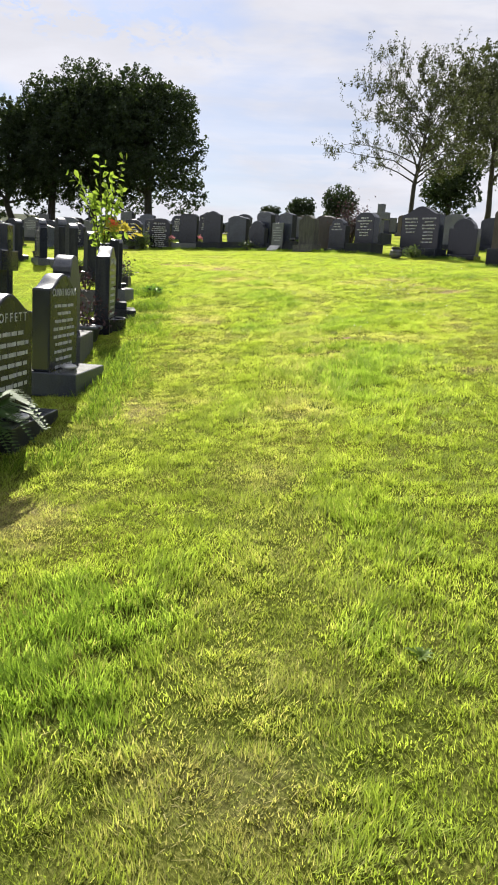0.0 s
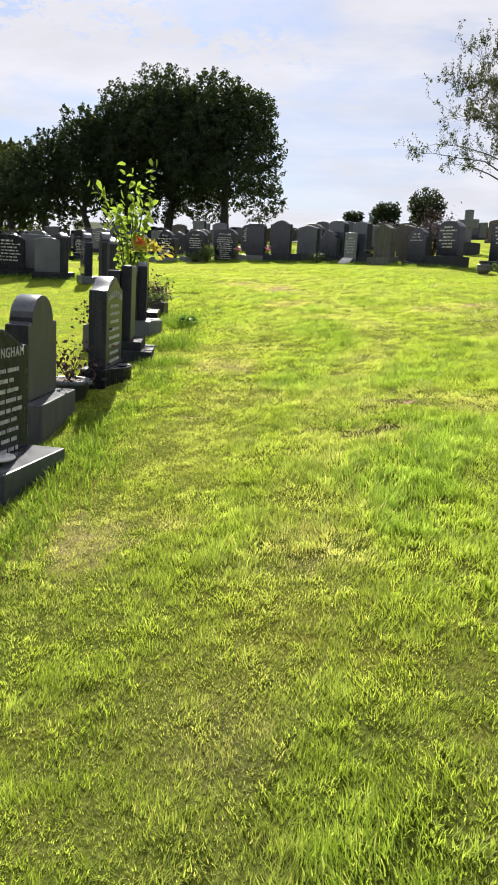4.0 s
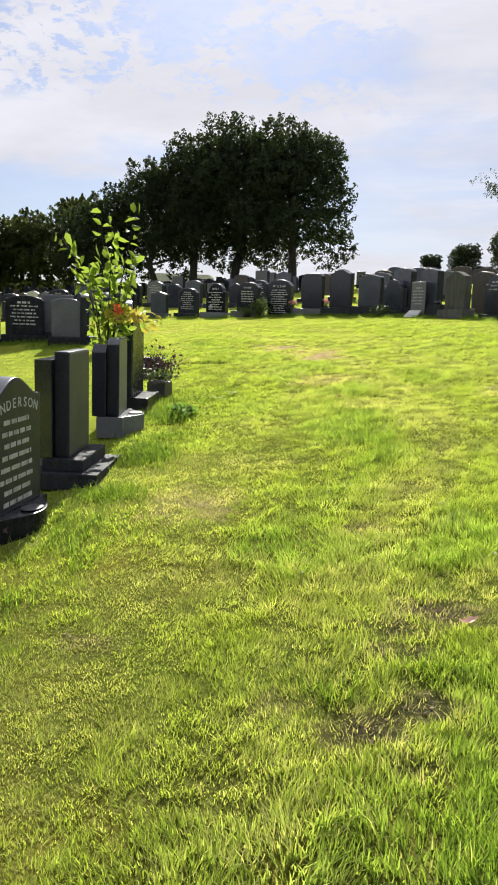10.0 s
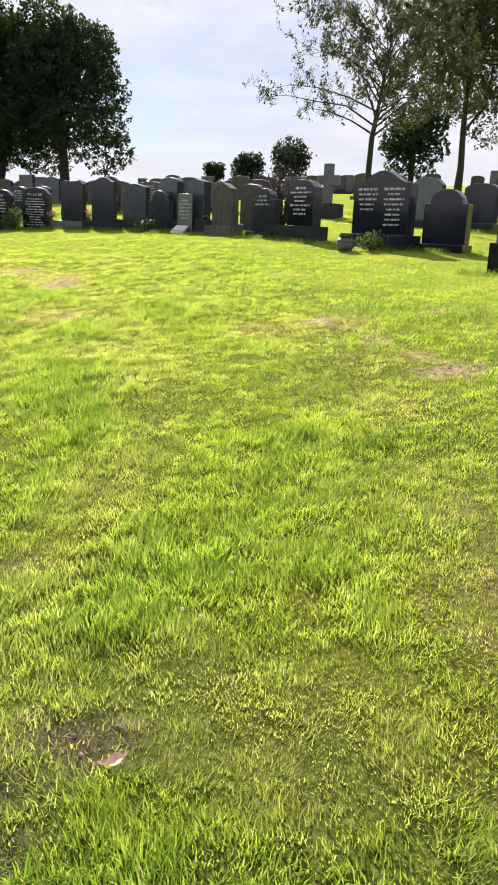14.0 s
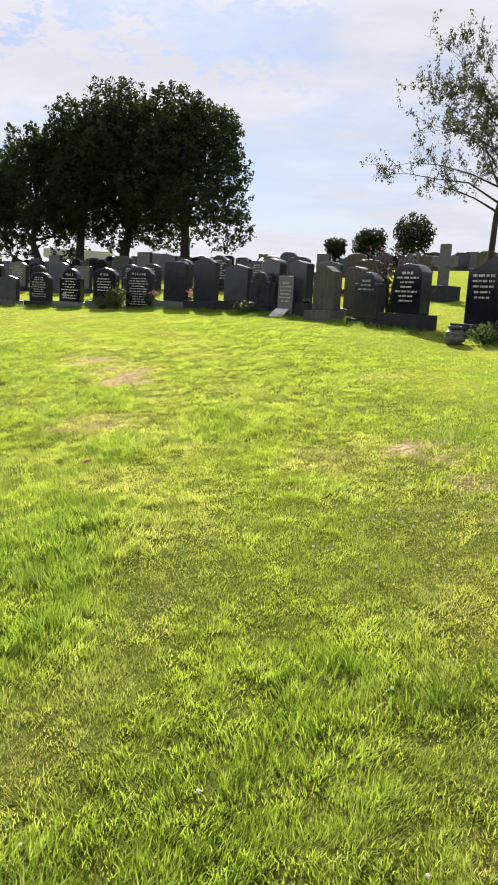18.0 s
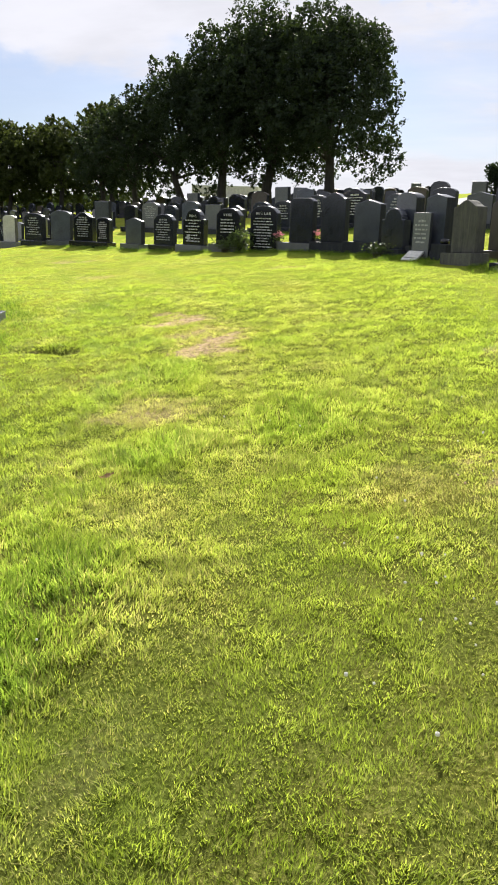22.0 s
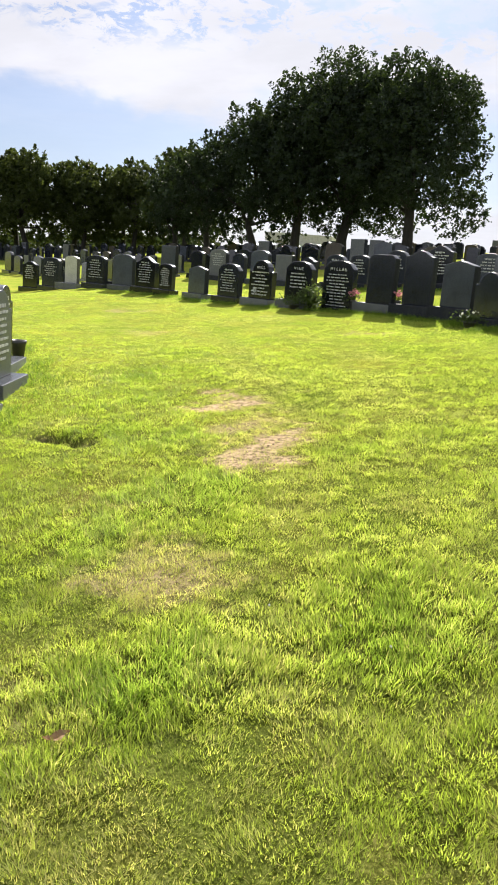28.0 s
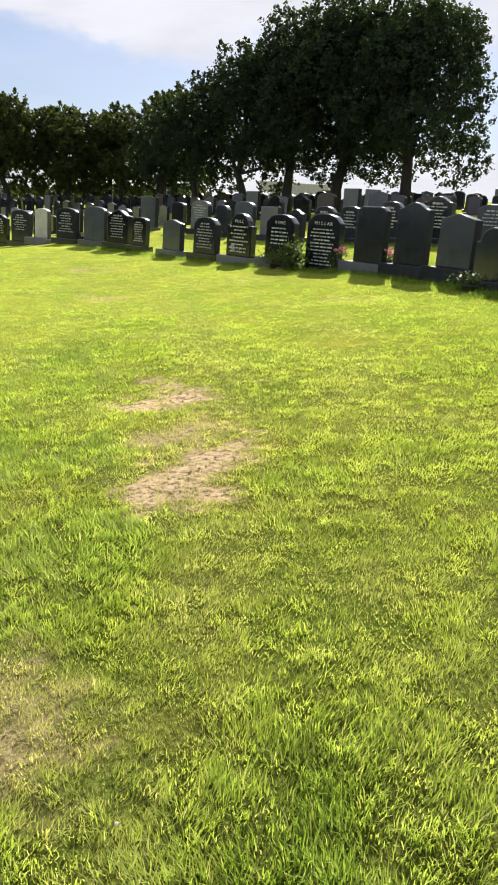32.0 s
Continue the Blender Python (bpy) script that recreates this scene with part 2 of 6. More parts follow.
def plain(name, colour, rough=0.5, metal=0.0, vary=0.25, scale=20.0):
    m, nt, b = material(name)
    lo, hi = tuple(c * (1 - vary) for c in colour), tuple(min(1, c * (1 + vary)) for c in colour)
    nt.links.new(color_ramp(nt, noise_node(nt, scale, 5, 0.6), [(0.3, lo), (0.7, hi)]), b.inputs["Base Color"])
    b.inputs["Roughness"].default_value, b.inputs["Metallic"].default_value = rough, metal
    bump(nt, b, noise_node(nt, scale * 4, 4), 0.15, 0.01)
    return m


WHITE_LETTER = plain("white_paint_lettering", (0.62, 0.62, 0.60), 0.6)
SILVER_LETTER = plain("grey_paint_lettering", (0.42, 0.43, 0.44), 0.6)
TERRACOTTA = plain("dark_plastic_pot", (0.05, 0.047, 0.045), 0.5)
BOWL = plain("blue_grey_plastic_bowl", (0.075, 0.085, 0.10), 0.45)
HOLDER = plain("pale_flower_holder", (0.50, 0.50, 0.49), 0.5)
STONE_WHITE = plain("white_marble", (0.62, 0.61, 0.58), 0.4)
VASE_GREY = plain("grey_stone_vase", (0.09, 0.09, 0.10), 0.6)
SOIL = plain("soil", (0.075, 0.055, 0.038), 0.95, 0.0, 0.5, 30)
CLOD = plain("dry_earth_crumbs", (0.26, 0.18, 0.12), 0.95, 0.0, 0.6, 14)
TARMAC = plain("pale_tarmac", (0.16, 0.16, 0.165), 0.9, 0.0, 0.25, 12)
ROOF = plain("pale_slate_roof", (0.48, 0.48, 0.50), 0.6, 0.0, 0.2, 3)
RENDER_WALL = plain("pale_harled_wall", (0.46, 0.45, 0.43), 0.9, 0.0, 0.2, 6)


def leaf_material(name, low, high, through, amount=0.35, scale=60.0):
    """A thin leaf: part of the light passes through it."""
    m, nt, b = material(name)
    col = color_ramp(nt, noise_node(nt, scale, 3, 0.7), [(0.32, low), (0.68, high)])
    nt.links.new(col, b.inputs["Base Color"])
    b.inputs["Roughness"].default_value = 0.6
    b.inputs["Specular IOR Level"].default_value = 0.15
    tr = nt.nodes.new("ShaderNodeBsdfTranslucent")
    tr.inputs["Color"].default_value = (*through, 1)
    mx = nt.nodes.new("ShaderNodeMixShader")
    mx.inputs[0].default_value = amount
    nt.links.new(b.outputs[0], mx.inputs[1]); nt.links.new(tr.outputs[0], mx.inputs[2])
    nt.links.new(mx.outputs[0], nt.nodes["Material Output"].inputs["Surface"])
    return m


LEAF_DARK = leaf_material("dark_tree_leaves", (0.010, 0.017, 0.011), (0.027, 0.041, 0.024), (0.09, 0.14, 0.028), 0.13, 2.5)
LEAF_LINE = leaf_material("tree_line_leaves", (0.016, 0.024, 0.008), (0.055, 0.070, 0.020), (0.13, 0.17, 0.03), 0.20, 2.5)
LEAF_MID = leaf_material("thin_tree_leaves", (0.022, 0.028, 0.016), (0.062, 0.070, 0.038), (0.11, 0.13, 0.045), 0.22, 4.0)
LEAF_YOUNG = leaf_material("sapling_leaves", (0.06, 0.105, 0.016), (0.13, 0.19, 0.03), (0.30, 0.42, 0.05), 0.45, 9.0)
LEAF_GOLD = leaf_material("yellowing_leaves", (0.17, 0.15, 0.02), (0.34, 0.30, 0.04), (0.50, 0.42, 0.06), 0.45, 9.0)
LEAF_PLANT = leaf_material("potted_plant_leaves", (0.03, 0.05, 0.015), (0.09, 0.12, 0.04), (0.12, 0.18, 0.04), 0.3, 20.0)
LEAF_FERN = leaf_material("fern_fronds", (0.045, 0.085, 0.030), (0.11, 0.17, 0.065), (0.16, 0.28, 0.08), 0.35, 18.0)
LEAF_PURPLE = leaf_material("dark_red_heather", (0.022, 0.016, 0.018), (0.07, 0.040, 0.042), (0.06, 0.03, 0.035), 0.22, 20.0)
LEAF_WEED = leaf_material("weed_leaves", (0.06, 0.13, 0.02), (0.13, 0.23, 0.04), (0.22, 0.40, 0.05), 0.35, 25.0)
LEAF_PINK = leaf_material("faded_pink_leaf", (0.60, 0.38, 0.32), (0.75, 0.52, 0.45), (0.5, 0.3, 0.25), 0.3, 40.0)
LEAF_BROWN = leaf_material("dry_brown_leaf", (0.20, 0.12, 0.07), (0.38, 0.26, 0.16), (0.3, 0.18, 0.08), 0.25, 40.0)
PETAL_PINK = leaf_material("pink_petals", (0.55, 0.16, 0.22), (0.75, 0.40, 0.42), (0.7, 0.25, 0.3), 0.3, 30.0)
PETAL_RED = leaf_material("red_petals", (0.60, 0.07, 0.04), (0.75, 0.18, 0.08), (0.7, 0.12, 0.05), 0.3, 30.0)
PETAL_WHITE = leaf_material("white_petals", (0.65, 0.65, 0.60), (0.8, 0.8, 0.76), (0.7, 0.7, 0.6), 0.3, 30.0)


def bark(name, low, high):
    m, nt, b = material(name)
    src = noise_node(nt, 9, 7, 0.65, "Object", (1, 1, 0.25))
    nt.links.new(color_ramp(nt, src, [(0.3, low), (0.7, high)]), b.inputs["Base Color"])
    b.inputs["Roughness"].default_value = 0.9
    bump(nt, b, src, 0.7, 0.05)
    return m


BARK = bark("bark", (0.012, 0.011, 0.010), (0.045, 0.040, 0.035))


def grass_material():
    """Blades: the attribute 'tone' holds a random number (x), how dry (y) and how lush (z) the turf is."""
    m, nt, b = material("grass_blades")
    at = nt.nodes.new("ShaderNodeAttribute"); at.attribute_name = "tone"
    sep = nt.nodes.new("ShaderNodeSeparateXYZ"); nt.links.new(at.outputs["Vector"], sep.inputs[0])
    green = color_ramp(nt, sep.outputs[0], [(0.0, (0.076, 0.116, 0.018)), (0.5, (0.238, 0.308, 0.048)), (1.0, (0.372, 0.440, 0.120))])
    straw = color_ramp(nt, sep.outputs[0], [(0.0, (0.17, 0.170, 0.065)), (0.5, (0.35, 0.330, 0.150)), (1.0, (0.52, 0.475, 0.265))])
    lush = color_ramp(nt, sep.outputs[0], [(0.0, (0.034, 0.076, 0.010)), (0.5, (0.160, 0.248, 0.036)), (1.0, (0.290, 0.382, 0.090))])
    col = mixed(nt, mixed(nt, green, lush, sep.outputs[2]), straw, sep.outputs[1])
    nt.links.new(col, b.inputs["Base Color"])
    b.inputs["Roughness"].default_value = 0.55
    b.inputs["Specular IOR Level"].default_value = 0.03
    # a blade is curved and creased: its light is nearer to that of the whole tuft than to that of a flat strip
    geo = nt.nodes.new("ShaderNodeNewGeometry")
    half = nt.nodes.new("ShaderNodeVectorMath"); half.operation = "MULTIPLY_ADD"
    half.inputs[1].default_value, half.inputs[2].default_value = (0.65, 0.65, 0.65), (0, 0, 0.35)
    nt.links.new(geo.outputs["Normal"], half.inputs[0])
    unit = nt.nodes.new("ShaderNodeVectorMath"); unit.operation = "NORMALIZE"
    nt.links.new(half.outputs[0], unit.inputs[0]); nt.links.new(unit.outputs[0], b.inputs["Normal"])
    glow = nt.nodes.new("ShaderNodeBsdfTranslucent")
    nt.links.new(mixed(nt, col, (1.95, 1.93, 1.05), 1.0, "MULTIPLY"), glow.inputs["Color"])
    mx = nt.nodes.new("ShaderNodeMixShader"); mx.inputs[0].default_value = 0.48
    nt.links.new(b.outputs[0], mx.inputs[1]); nt.links.new(glow.outputs[0], mx.inputs[2])
    nt.links.new(mx.outputs[0], nt.nodes["Material Output"].inputs["Surface"])
    return m


def turf_material():
    """The sheet of ground: thatch and soil between the blades, and turf far off."""
    m, nt, b = material("turf")
    fine = noise_node(nt, 60, 8, 0.8)
    mid = noise_node(nt, 1.1, 6, 0.6)
    thatch = color_ramp(nt, fine, [(0.34, (0.010, 0.015, 0.003)), (0.48, (0.060, 0.068, 0.014)), (0.60, (0.165, 0.175, 0.045)), (0.74, (0.33, 0.31, 0.13))])
    patch = color_ramp(nt, mid, [(0.34, (0.80, 0.95, 0.7)), (0.5, (1.0, 1.0, 1.0)), (0.68, (1.35, 1.15, 1.1))])
    thick = color_ramp(nt, noise_node(nt, 14, 10, 0.78), [(0.3, (0.165, 0.198, 0.030)), (0.52, (0.250, 0.290, 0.048)), (0.74, (0.335, 0.370, 0.085))])
    sw = nt.nodes.new("ShaderNodeAttribute"); sw.attribute_name = "sward"
    col = mixed(nt, mixed(nt, thatch, thick, sw.outputs["Fac"]), patch, 1.0, "MULTIPLY")
    at = nt.nodes.new("ShaderNodeAttribute"); at.attribute_name = "bare"
    earth = color_ramp(nt, noise_node(nt, 28, 6, 0.75), [(0.36, (0.06, 0.055, 0.024)), (0.52, (0.45, 0.33, 0.205)), (0.70, (0.68, 0.51, 0.35))])
    # dark soil, also used to paint the shade in the turf hollow
    dark_soil = color_ramp(nt, noise_node(nt, 34, 6, 0.75), [(0.38, (0.010, 0.009, 0.007)), (0.56, (0.050, 0.042, 0.030)), (0.75, (0.15, 0.125, 0.085))])
    st = nt.nodes.new("ShaderNodeAttribute"); st.attribute_name = "soil"
    nt.links.new(mixed(nt, col, mixed(nt, earth, dark_soil, st.outputs["Fac"]), at.outputs["Fac"]), b.inputs["Base Color"])
    b.inputs["Roughness"].default_value = 0.9
    b.inputs["Specular IOR Level"].default_value = 0.0
    bump(nt, b, fine, 0.6, 0.03)
    return m


GRASS, TURF = grass_material(), turf_material()


# ---- the lie of the land ----
def smooth(a, b, v):
    u = np.clip((v - a) / (b - a), 0, 1)
    return u * u * (3 - 2 * u)


def value_noise(x, y, seed=0):
    """Smooth noise from 0 to 1 with cells of one unit."""
    xi, yi = np.floor(x).astype(np.int64), np.floor(y).astype(np.int64)
    fx, fy = x - xi, y - yi
    fx, fy = fx * fx * (3 - 2 * fx), fy * fy * (3 - 2 * fy)

    def corner(a, b):
        h = (a * 374761393 + b * 668265263 + seed * 1442695041) & 0x7FFFFFFF
        h = ((h ^ (h >> 13)) * 1274126177) & 0x7FFFFFFF
        return ((h ^ (h >> 16)) & 0xFFFF) / 65535.0

    top = corner(xi, yi) * (1 - fx) + corner(xi + 1, yi) * fx
    low = corner(xi, yi + 1) * (1 - fx) + corner(xi + 1, yi + 1) * fx
    return top * (1 - fy) + low * fy


def slope(x, y):
    """The hill: it climbs away from the start and to the right, and flattens at its crest."""
    x, y = np.asarray(x, float), np.asarray(y, float)
    cx, cy = np.clip(x, -18, 7), np.clip(y, -30, 40)
    near = 0.042 + 0.0764 * cx + 0.1374 * cy + 0.00246 * cx * cx + 0.00176 * cx * cy - 0.00127 * cy * cy - 0.000033 * cx * cy * cy
    near = near - 0.07 * np.maximum(cx - 1, 0) * smooth(11, 16, cy)
    r = np.maximum(np.hypot(x, y) / 85.0, 1.0)
    far = 1.194 + 0.0589 * np.clip(x / r, -60, 25) + 0.0648 * y / r
    first = 26.5 - 5.5 * smooth(-9, -2, x)
    w = smooth(0, 1, (y - first) / 8.0)
    return near * (1 - w) + far * w - 0.55 * smooth(-11.5, -18.5, x) * smooth(20, 25, y) * smooth(48, 34, y) + 0.15 * np.exp(-((x + 7.4) ** 2 + (y - 16.6) ** 2) / 3.2)


def land(x, y):
    x, y = np.asarray(x, float), np.asarray(y, float)
    lumps = 0.032 * (value_noise(x / 1.3, y / 1.3, 3) - 0.5) + 0.014 * (value_noise(x / 0.35, y / 0.35, 5) - 0.5) + 0.007 * (value_noise(x / 0.13, y / 0.13, 7) - 0.5)
    hollow = 0.13 * np.exp(-((x + 3.12) / 0.24) ** 2 - ((y - 14.16) / 0.085) ** 2) + 0.05 * np.exp(-((x + 2.86) / 0.08) ** 2 - ((y - 14.12) / 0.12) ** 2)
    return slope(x, y) + lumps - hollow


def level(x, y):
    return float(land(x, y))


# worn patches: x, y, half length across, half length along, how bare, how dark the soil in it
PATCHES = [
    (-2.38, 15.60, 0.32, 0.40, 1.0, 0.0), (-1.56, 14.36, 0.27, 0.38, 0.98, 0.06), (-1.98, 15.0, 0.18, 0.36, 0.75, 0.05), (-1.13, 12.52, 0.32, 0.26, 0.60, 0.05), (-1.02, 11.52, 0.24, 0.10, 0.25, 0.0),
    (1.20, 11.80, 0.32, 0.20, 0.95, 0.0), (1.50, 11.05, 0.12, 0.12, 0.7, 0.4), (1.70, 10.64, 0.18, 0.12, 0.85, 0.3), (1.90, 10.26, 0.20, 0.14, 0.9, 0.35), (2.10, 11.9, 0.30, 0.16, 0.6, 0.0), (1.52, 7.9, 0.16, 0.50, 0.5, 0.5), (-2.83, 20.1, 0.40, 0.22, 0.6, 0.0), (-5.8, 19.4, 0.50, 0.28, 0.5, 0.0),
    (-8.2, 22.0, 0.50, 0.28, 0.6, 0.0), (-5.2, 22.0, 0.40, 0.20, 0.4, 0.0), (0.93, 14.15, 0.30, 0.18, 0.5, 0.0), (-1.15, 8.52, 0.30, 0.28, 0.5, 0.05),
    (-0.98, 4.96, 0.26, 0.28, 0.5, 0.0), (-1.16, 3.30, 0.34, 0.30, 0.38, 0.0), (-0.20, 1.68, 0.30, 0.20, 0.25, 0.3), (-0.70, 5.17, 0.15, 0.10, 0.35, 0.2), (-1.82, 13.1, 0.25, 0.15, 0.4, 0.0),
    (0.32, 7.23, 0.17, 0.11, 0.88, 0.9), (0.19, 7.06, 0.08, 0.08, 0.82, 1.0), (0.22, 6.88, 0.11, 0.07, 0.7, 1.0), (0.31, 6.58, 0.13, 0.10, 0.85, 1.0), (0.15, 6.45, 0.13, 0.09, 0.88, 1.0), (0.30, 6.30, 0.12, 0.06, 0.5, 0.9), (-0.12, 6.54, 0.10, 0.06, 0.5, 0.7), (1.14, 9.13, 0.15, 0.07, 0.6, 0.9),
    (-0.09, 8.11, 0.12, 0.08, 0.5, 0.8), (0.22, 9.6, 0.12, 0.30, 0.32, 0.6), (-0.97, 6.85, 0.13, 0.07, 0.6, 0.9), (-0.07, 3.72, 0.12, 0.20, 0.4, 0.8),
    # hollow and turf edges near x -3: soil with their shade painted in
    (1.32, 5.94, 0.20, 0.10, 0.7, 0.8), (-3.12, 14.16, 0.30, 0.10, 1.0, 1.0), (-2.86, 14.12, 0.08, 0.12, 1.0, 1.0), (-3.77, 16.5, 0.35, 0.04, 0.6, 0.9), (0.04, 4.88, 0.12, 0.10, 0.35, 0.6),
]
# lines worn by wheels and feet: points of each line, its half width, how worn
TRACKS = [
    ([(-0.10, 0.5), (-0.08, 2.1), (-0.06, 2.8), (-0.16, 3.8), (0.05, 5.0), (-0.14, 6.55), (0.05, 8.7), (0.20, 9.6), (-0.10, 11.05), (-0.55, 12.2), (-1.03, 13.65), (-1.86, 15.5), (-2.80, 16.65), (-3.96, 18.55), (-5.4, 20.0), (-8.0, 21.4)], 0.24, 0.85),
    ([(1.75, 3.0), (1.72, 7.0), (1.50, 9.0), (0.95, 11.3), (0.10, 12.9), (-0.45, 13.85), (-1.3, 16.2), (-2.6, 18.8), (-6.2, 21.6), (-11.0, 23.6)], 0.34, 0.5),
    ([(-1.15, 2.9), (-1.05, 4.9), (-0.90, 6.0), (-0.80, 7.3), (-1.15, 8.9), (-1.05, 11.0), (-1.15, 12.5)], 0.36, 0.42),
]


def along(x, y, line):
    """Distance to a line of points."""
    d = np.full_like(x, 99.0)
    for (ax, ay), (bx, by) in zip(line[:-1], line[1:]):
        u = np.clip(((x - ax) * (bx - ax) + (y - ay) * (by - ay)) / ((bx - ax) ** 2 + (by - ay) ** 2), 0, 1)
        d = np.minimum(d, np.hypot(x - ax - u * (bx - ax), y - ay - u * (by - ay)))
    return d


# straw-coloured turf that still covers the soil: x, y, reach, how dry
STRAW = [
    (-1.10, 3.17, 0.30, 0.8), (-1.28, 4.5, 0.35, 0.4), (-0.89, 5.26, 0.42, 0.55), (0.07, 4.97, 0.26, 0.5), (0.57, 7.42, 0.30, 0.8), (0.89, 7.18, 0.36, 0.75),
    (-0.78, 7.36, 0.50, 0.5), (-1.44, 9.02, 0.55, 0.5), (-1.09, 9.20, 0.50, 0.5), (-1.25, 8.50, 0.42, 0.8), (0.12, 8.69, 0.25, 0.4), (-0.47, 11.05, 0.30, 0.6),
    (0.73, 11.55, 0.40, 0.8), (1.41, 9.66, 0.40, 0.5), (1.52, 10.56, 0.40, 0.8), (1.64, 10.29, 0.3, 0.8), (0.0, 11.79, 0.30, 0.35), (-0.50, 11.15, 0.28, 0.6), (-1.12, 12.5, 0.36, 0.7),
    (1.25, 11.82, 0.5, 0.8), (-2.3, 15.6, 0.45, 0.8), (-1.63, 14.53, 0.45, 0.8), (-2.0, 15.05, 0.3, 0.6), (-2.05, 18.05, 0.40, 0.6), (-3.8, 17.35, 0.35, 0.5), (-4.3, 15.85, 0.55, 0.4),
    (-3.47, 14.5, 0.35, 0.5), (-0.53, 15.57, 0.45, 0.4), (-4.93, 21.4, 0.6, 0.5), (-6.8, 19.6, 0.7, 0.5), (0.98, 12.9, 0.5, 0.3), (-0.42, 22.1, 0.6, 0.3), (-0.86, 6.44, 0.4, 0.35),
    (-0.41, 13.6, 0.25, 0.4), (-0.3, 1.6, 0.35, 0.5), (-1.0, 6.0, 0.35, 0.3), (-2.3, 13.6, 0.5, 0.15), (-1.44, 10.4, 0.4, 0.3)]


def dryness(x, y, soils=False):
    """How worn the turf is, from 0 to 1, and how bare the earth."""
    bare, dark = np.zeros_like(x), np.zeros_like(x)
    wob = 1.2 * (value_noise(x / 0.11, y / 0.11, 11) - 0.5) + 1.5 * (value_noise(x / 0.30, y / 0.30, 12) - 0.5) + 1.1 * (value_noise(x / 0.045, y / 0.045, 13) - 0.5)
    for px, py, rx, ry, s, soil in PATCHES:
        d = np.hypot((x - px) / rx, (y - py) / ry) + wob * (1 - 0.5 * soil)
        b = s * smooth(1.45, 0.25, d)
        dark = np.where(b > bare, soil * smooth(0.0, 0.25, b), dark)
        bare = np.maximum(bare, b)
    worn = worn_lines(x, y, wob)
    straw = np.zeros_like(x)
    for px, py, r, s in STRAW:
        straw = np.maximum(straw, s * smooth(1.25, 0.2, np.hypot(x - px, (y - py) * 1.1) / r + 0.30 * wob))
    blot = smooth(0.50, 0.85, 0.7 * value_noise(x / 1.7, y / 1.7, 21) + 0.3 * value_noise(x / 0.5, y / 0.5, 22))
    dry = np.clip(0.03 + 0.10 * smooth(14, 20, y) + 0.46 * worn * (0.4 + 0.8 * value_noise(x / 0.3, y / 0.3, 9)) + 0.14 * blot + 0.85 * straw + bare, 0, 1)
    return (dry, bare, dark) if soils else (dry, bare)


def worn_lines(x, y, wob=0.0):
    worn = np.zeros_like(x)
    for line, half, much in TRACKS:
        worn = np.maximum(worn, much * smooth(1.6 * half, 0.2 * half, along(x, y, line) + 0.10 * wob))
    return worn


# where the grass grows well (+) or stays short and olive (-): x, y, reach, how much
VIGOUR = [
    (-0.42, 2.60, 0.34, 0.9), (-0.75, 2.40, 0.34, 0.9), (-0.50, 1.95, 0.34, 0.8), (0.34, 2.35, 0.32, 0.8), (0.48, 3.20, 0.36, 0.7), (-0.83, 7.62, 0.30, 0.7), (-0.50, 7.84, 0.26, 0.9),
    (-0.17, 7.78, 0.28, 1.0), (0.20, 7.80, 0.28, 1.0), (0.55, 8.06, 0.32, 0.9), (0.27, 5.77, 0.32, 1.0), (0.44, 5.44, 0.32, 1.0), (-0.24, 5.09, 0.38, 0.6), (-0.27, 5.97, 0.28, 0.8),
    (0.04, 6.10, 0.22, 0.7), (0.50, 6.18, 0.34, 0.9), (0.72, 6.80, 0.32, 0.7), (1.0, 6.85, 0.3, 0.5), (0.0, 6.96, 0.22, 0.8), (-0.65, 9.92, 0.60, 0.6), (-0.26, 9.96, 0.36, 0.9),
    (-0.08, 9.28, 0.30, 0.8), (0.86, 9.20, 0.28, 0.9), (0.90, 8.80, 0.28, 0.5), (0.65, 8.72, 0.34, 0.4), (-0.30, 10.46, 0.36, 1.0), (-1.07, 11.2, 0.45, 0.8), (-0.24, 10.1, 0.3, 0.7),
    (0.84, 10.85, 0.24, 0.6), (0.23, 12.2, 0.48, 0.7), (-0.37, 12.62, 0.42, 0.9), (0.04, 12.75, 0.38, 0.7), (-0.84, 11.6, 0.34, 0.9), (-0.59, 11.86, 0.30, 0.9), (-1.57, 13.3, 0.48, 0.8),
    (-2.30, 14.46, 0.42, 0.9), (-0.89, 14.3, 0.42, 0.6), (-0.76, 17.2, 0.5, 0.6), (-3.0, 14.35, 0.25, 0.8), (-4.2, 16.25, 0.3, 0.8), (-3.7, 16.3, 0.3, 0.6), (-3.5, 14.4, 0.3, 0.4), (0.84, 14.4, 0.4, 0.5),
    (0.80, 10.2, 0.45, -0.9), (0.22, 9.70, 0.24, -0.7), (0.40, 9.02, 0.32, -0.5), (0.88, 10.5, 0.45, -0.7), (0.51, 10.15, 0.36, -0.9), (0.50, 10.9, 0.38, -0.7), (-0.05, 11.4, 0.33, -0.6),
    (-0.57, 14.0, 0.45, -0.7), (-0.42, 13.7, 0.3, -0.5), (-0.82, 6.48, 0.40, -0.7), (-1.05, 5.80, 0.40, -0.6), (-0.80, 7.22, 0.30, -0.6), (-1.1, 9.1, 0.5, -0.7), (0.75, 7.3, 0.4, -0.8), (-0.9, 5.2, 0.3, -0.6)]


def vigour(x, y):
    v = np.zeros_like(x)
    for px, py, r, s in VIGOUR:
        v += s * np.exp(-((x - px) ** 2 + (y - py) ** 2) / (r * r))
    return np.clip(v, -1, 1.1) * (0.65 + 0.7 * value_noise(x / 0.22, y / 0.22, 71))


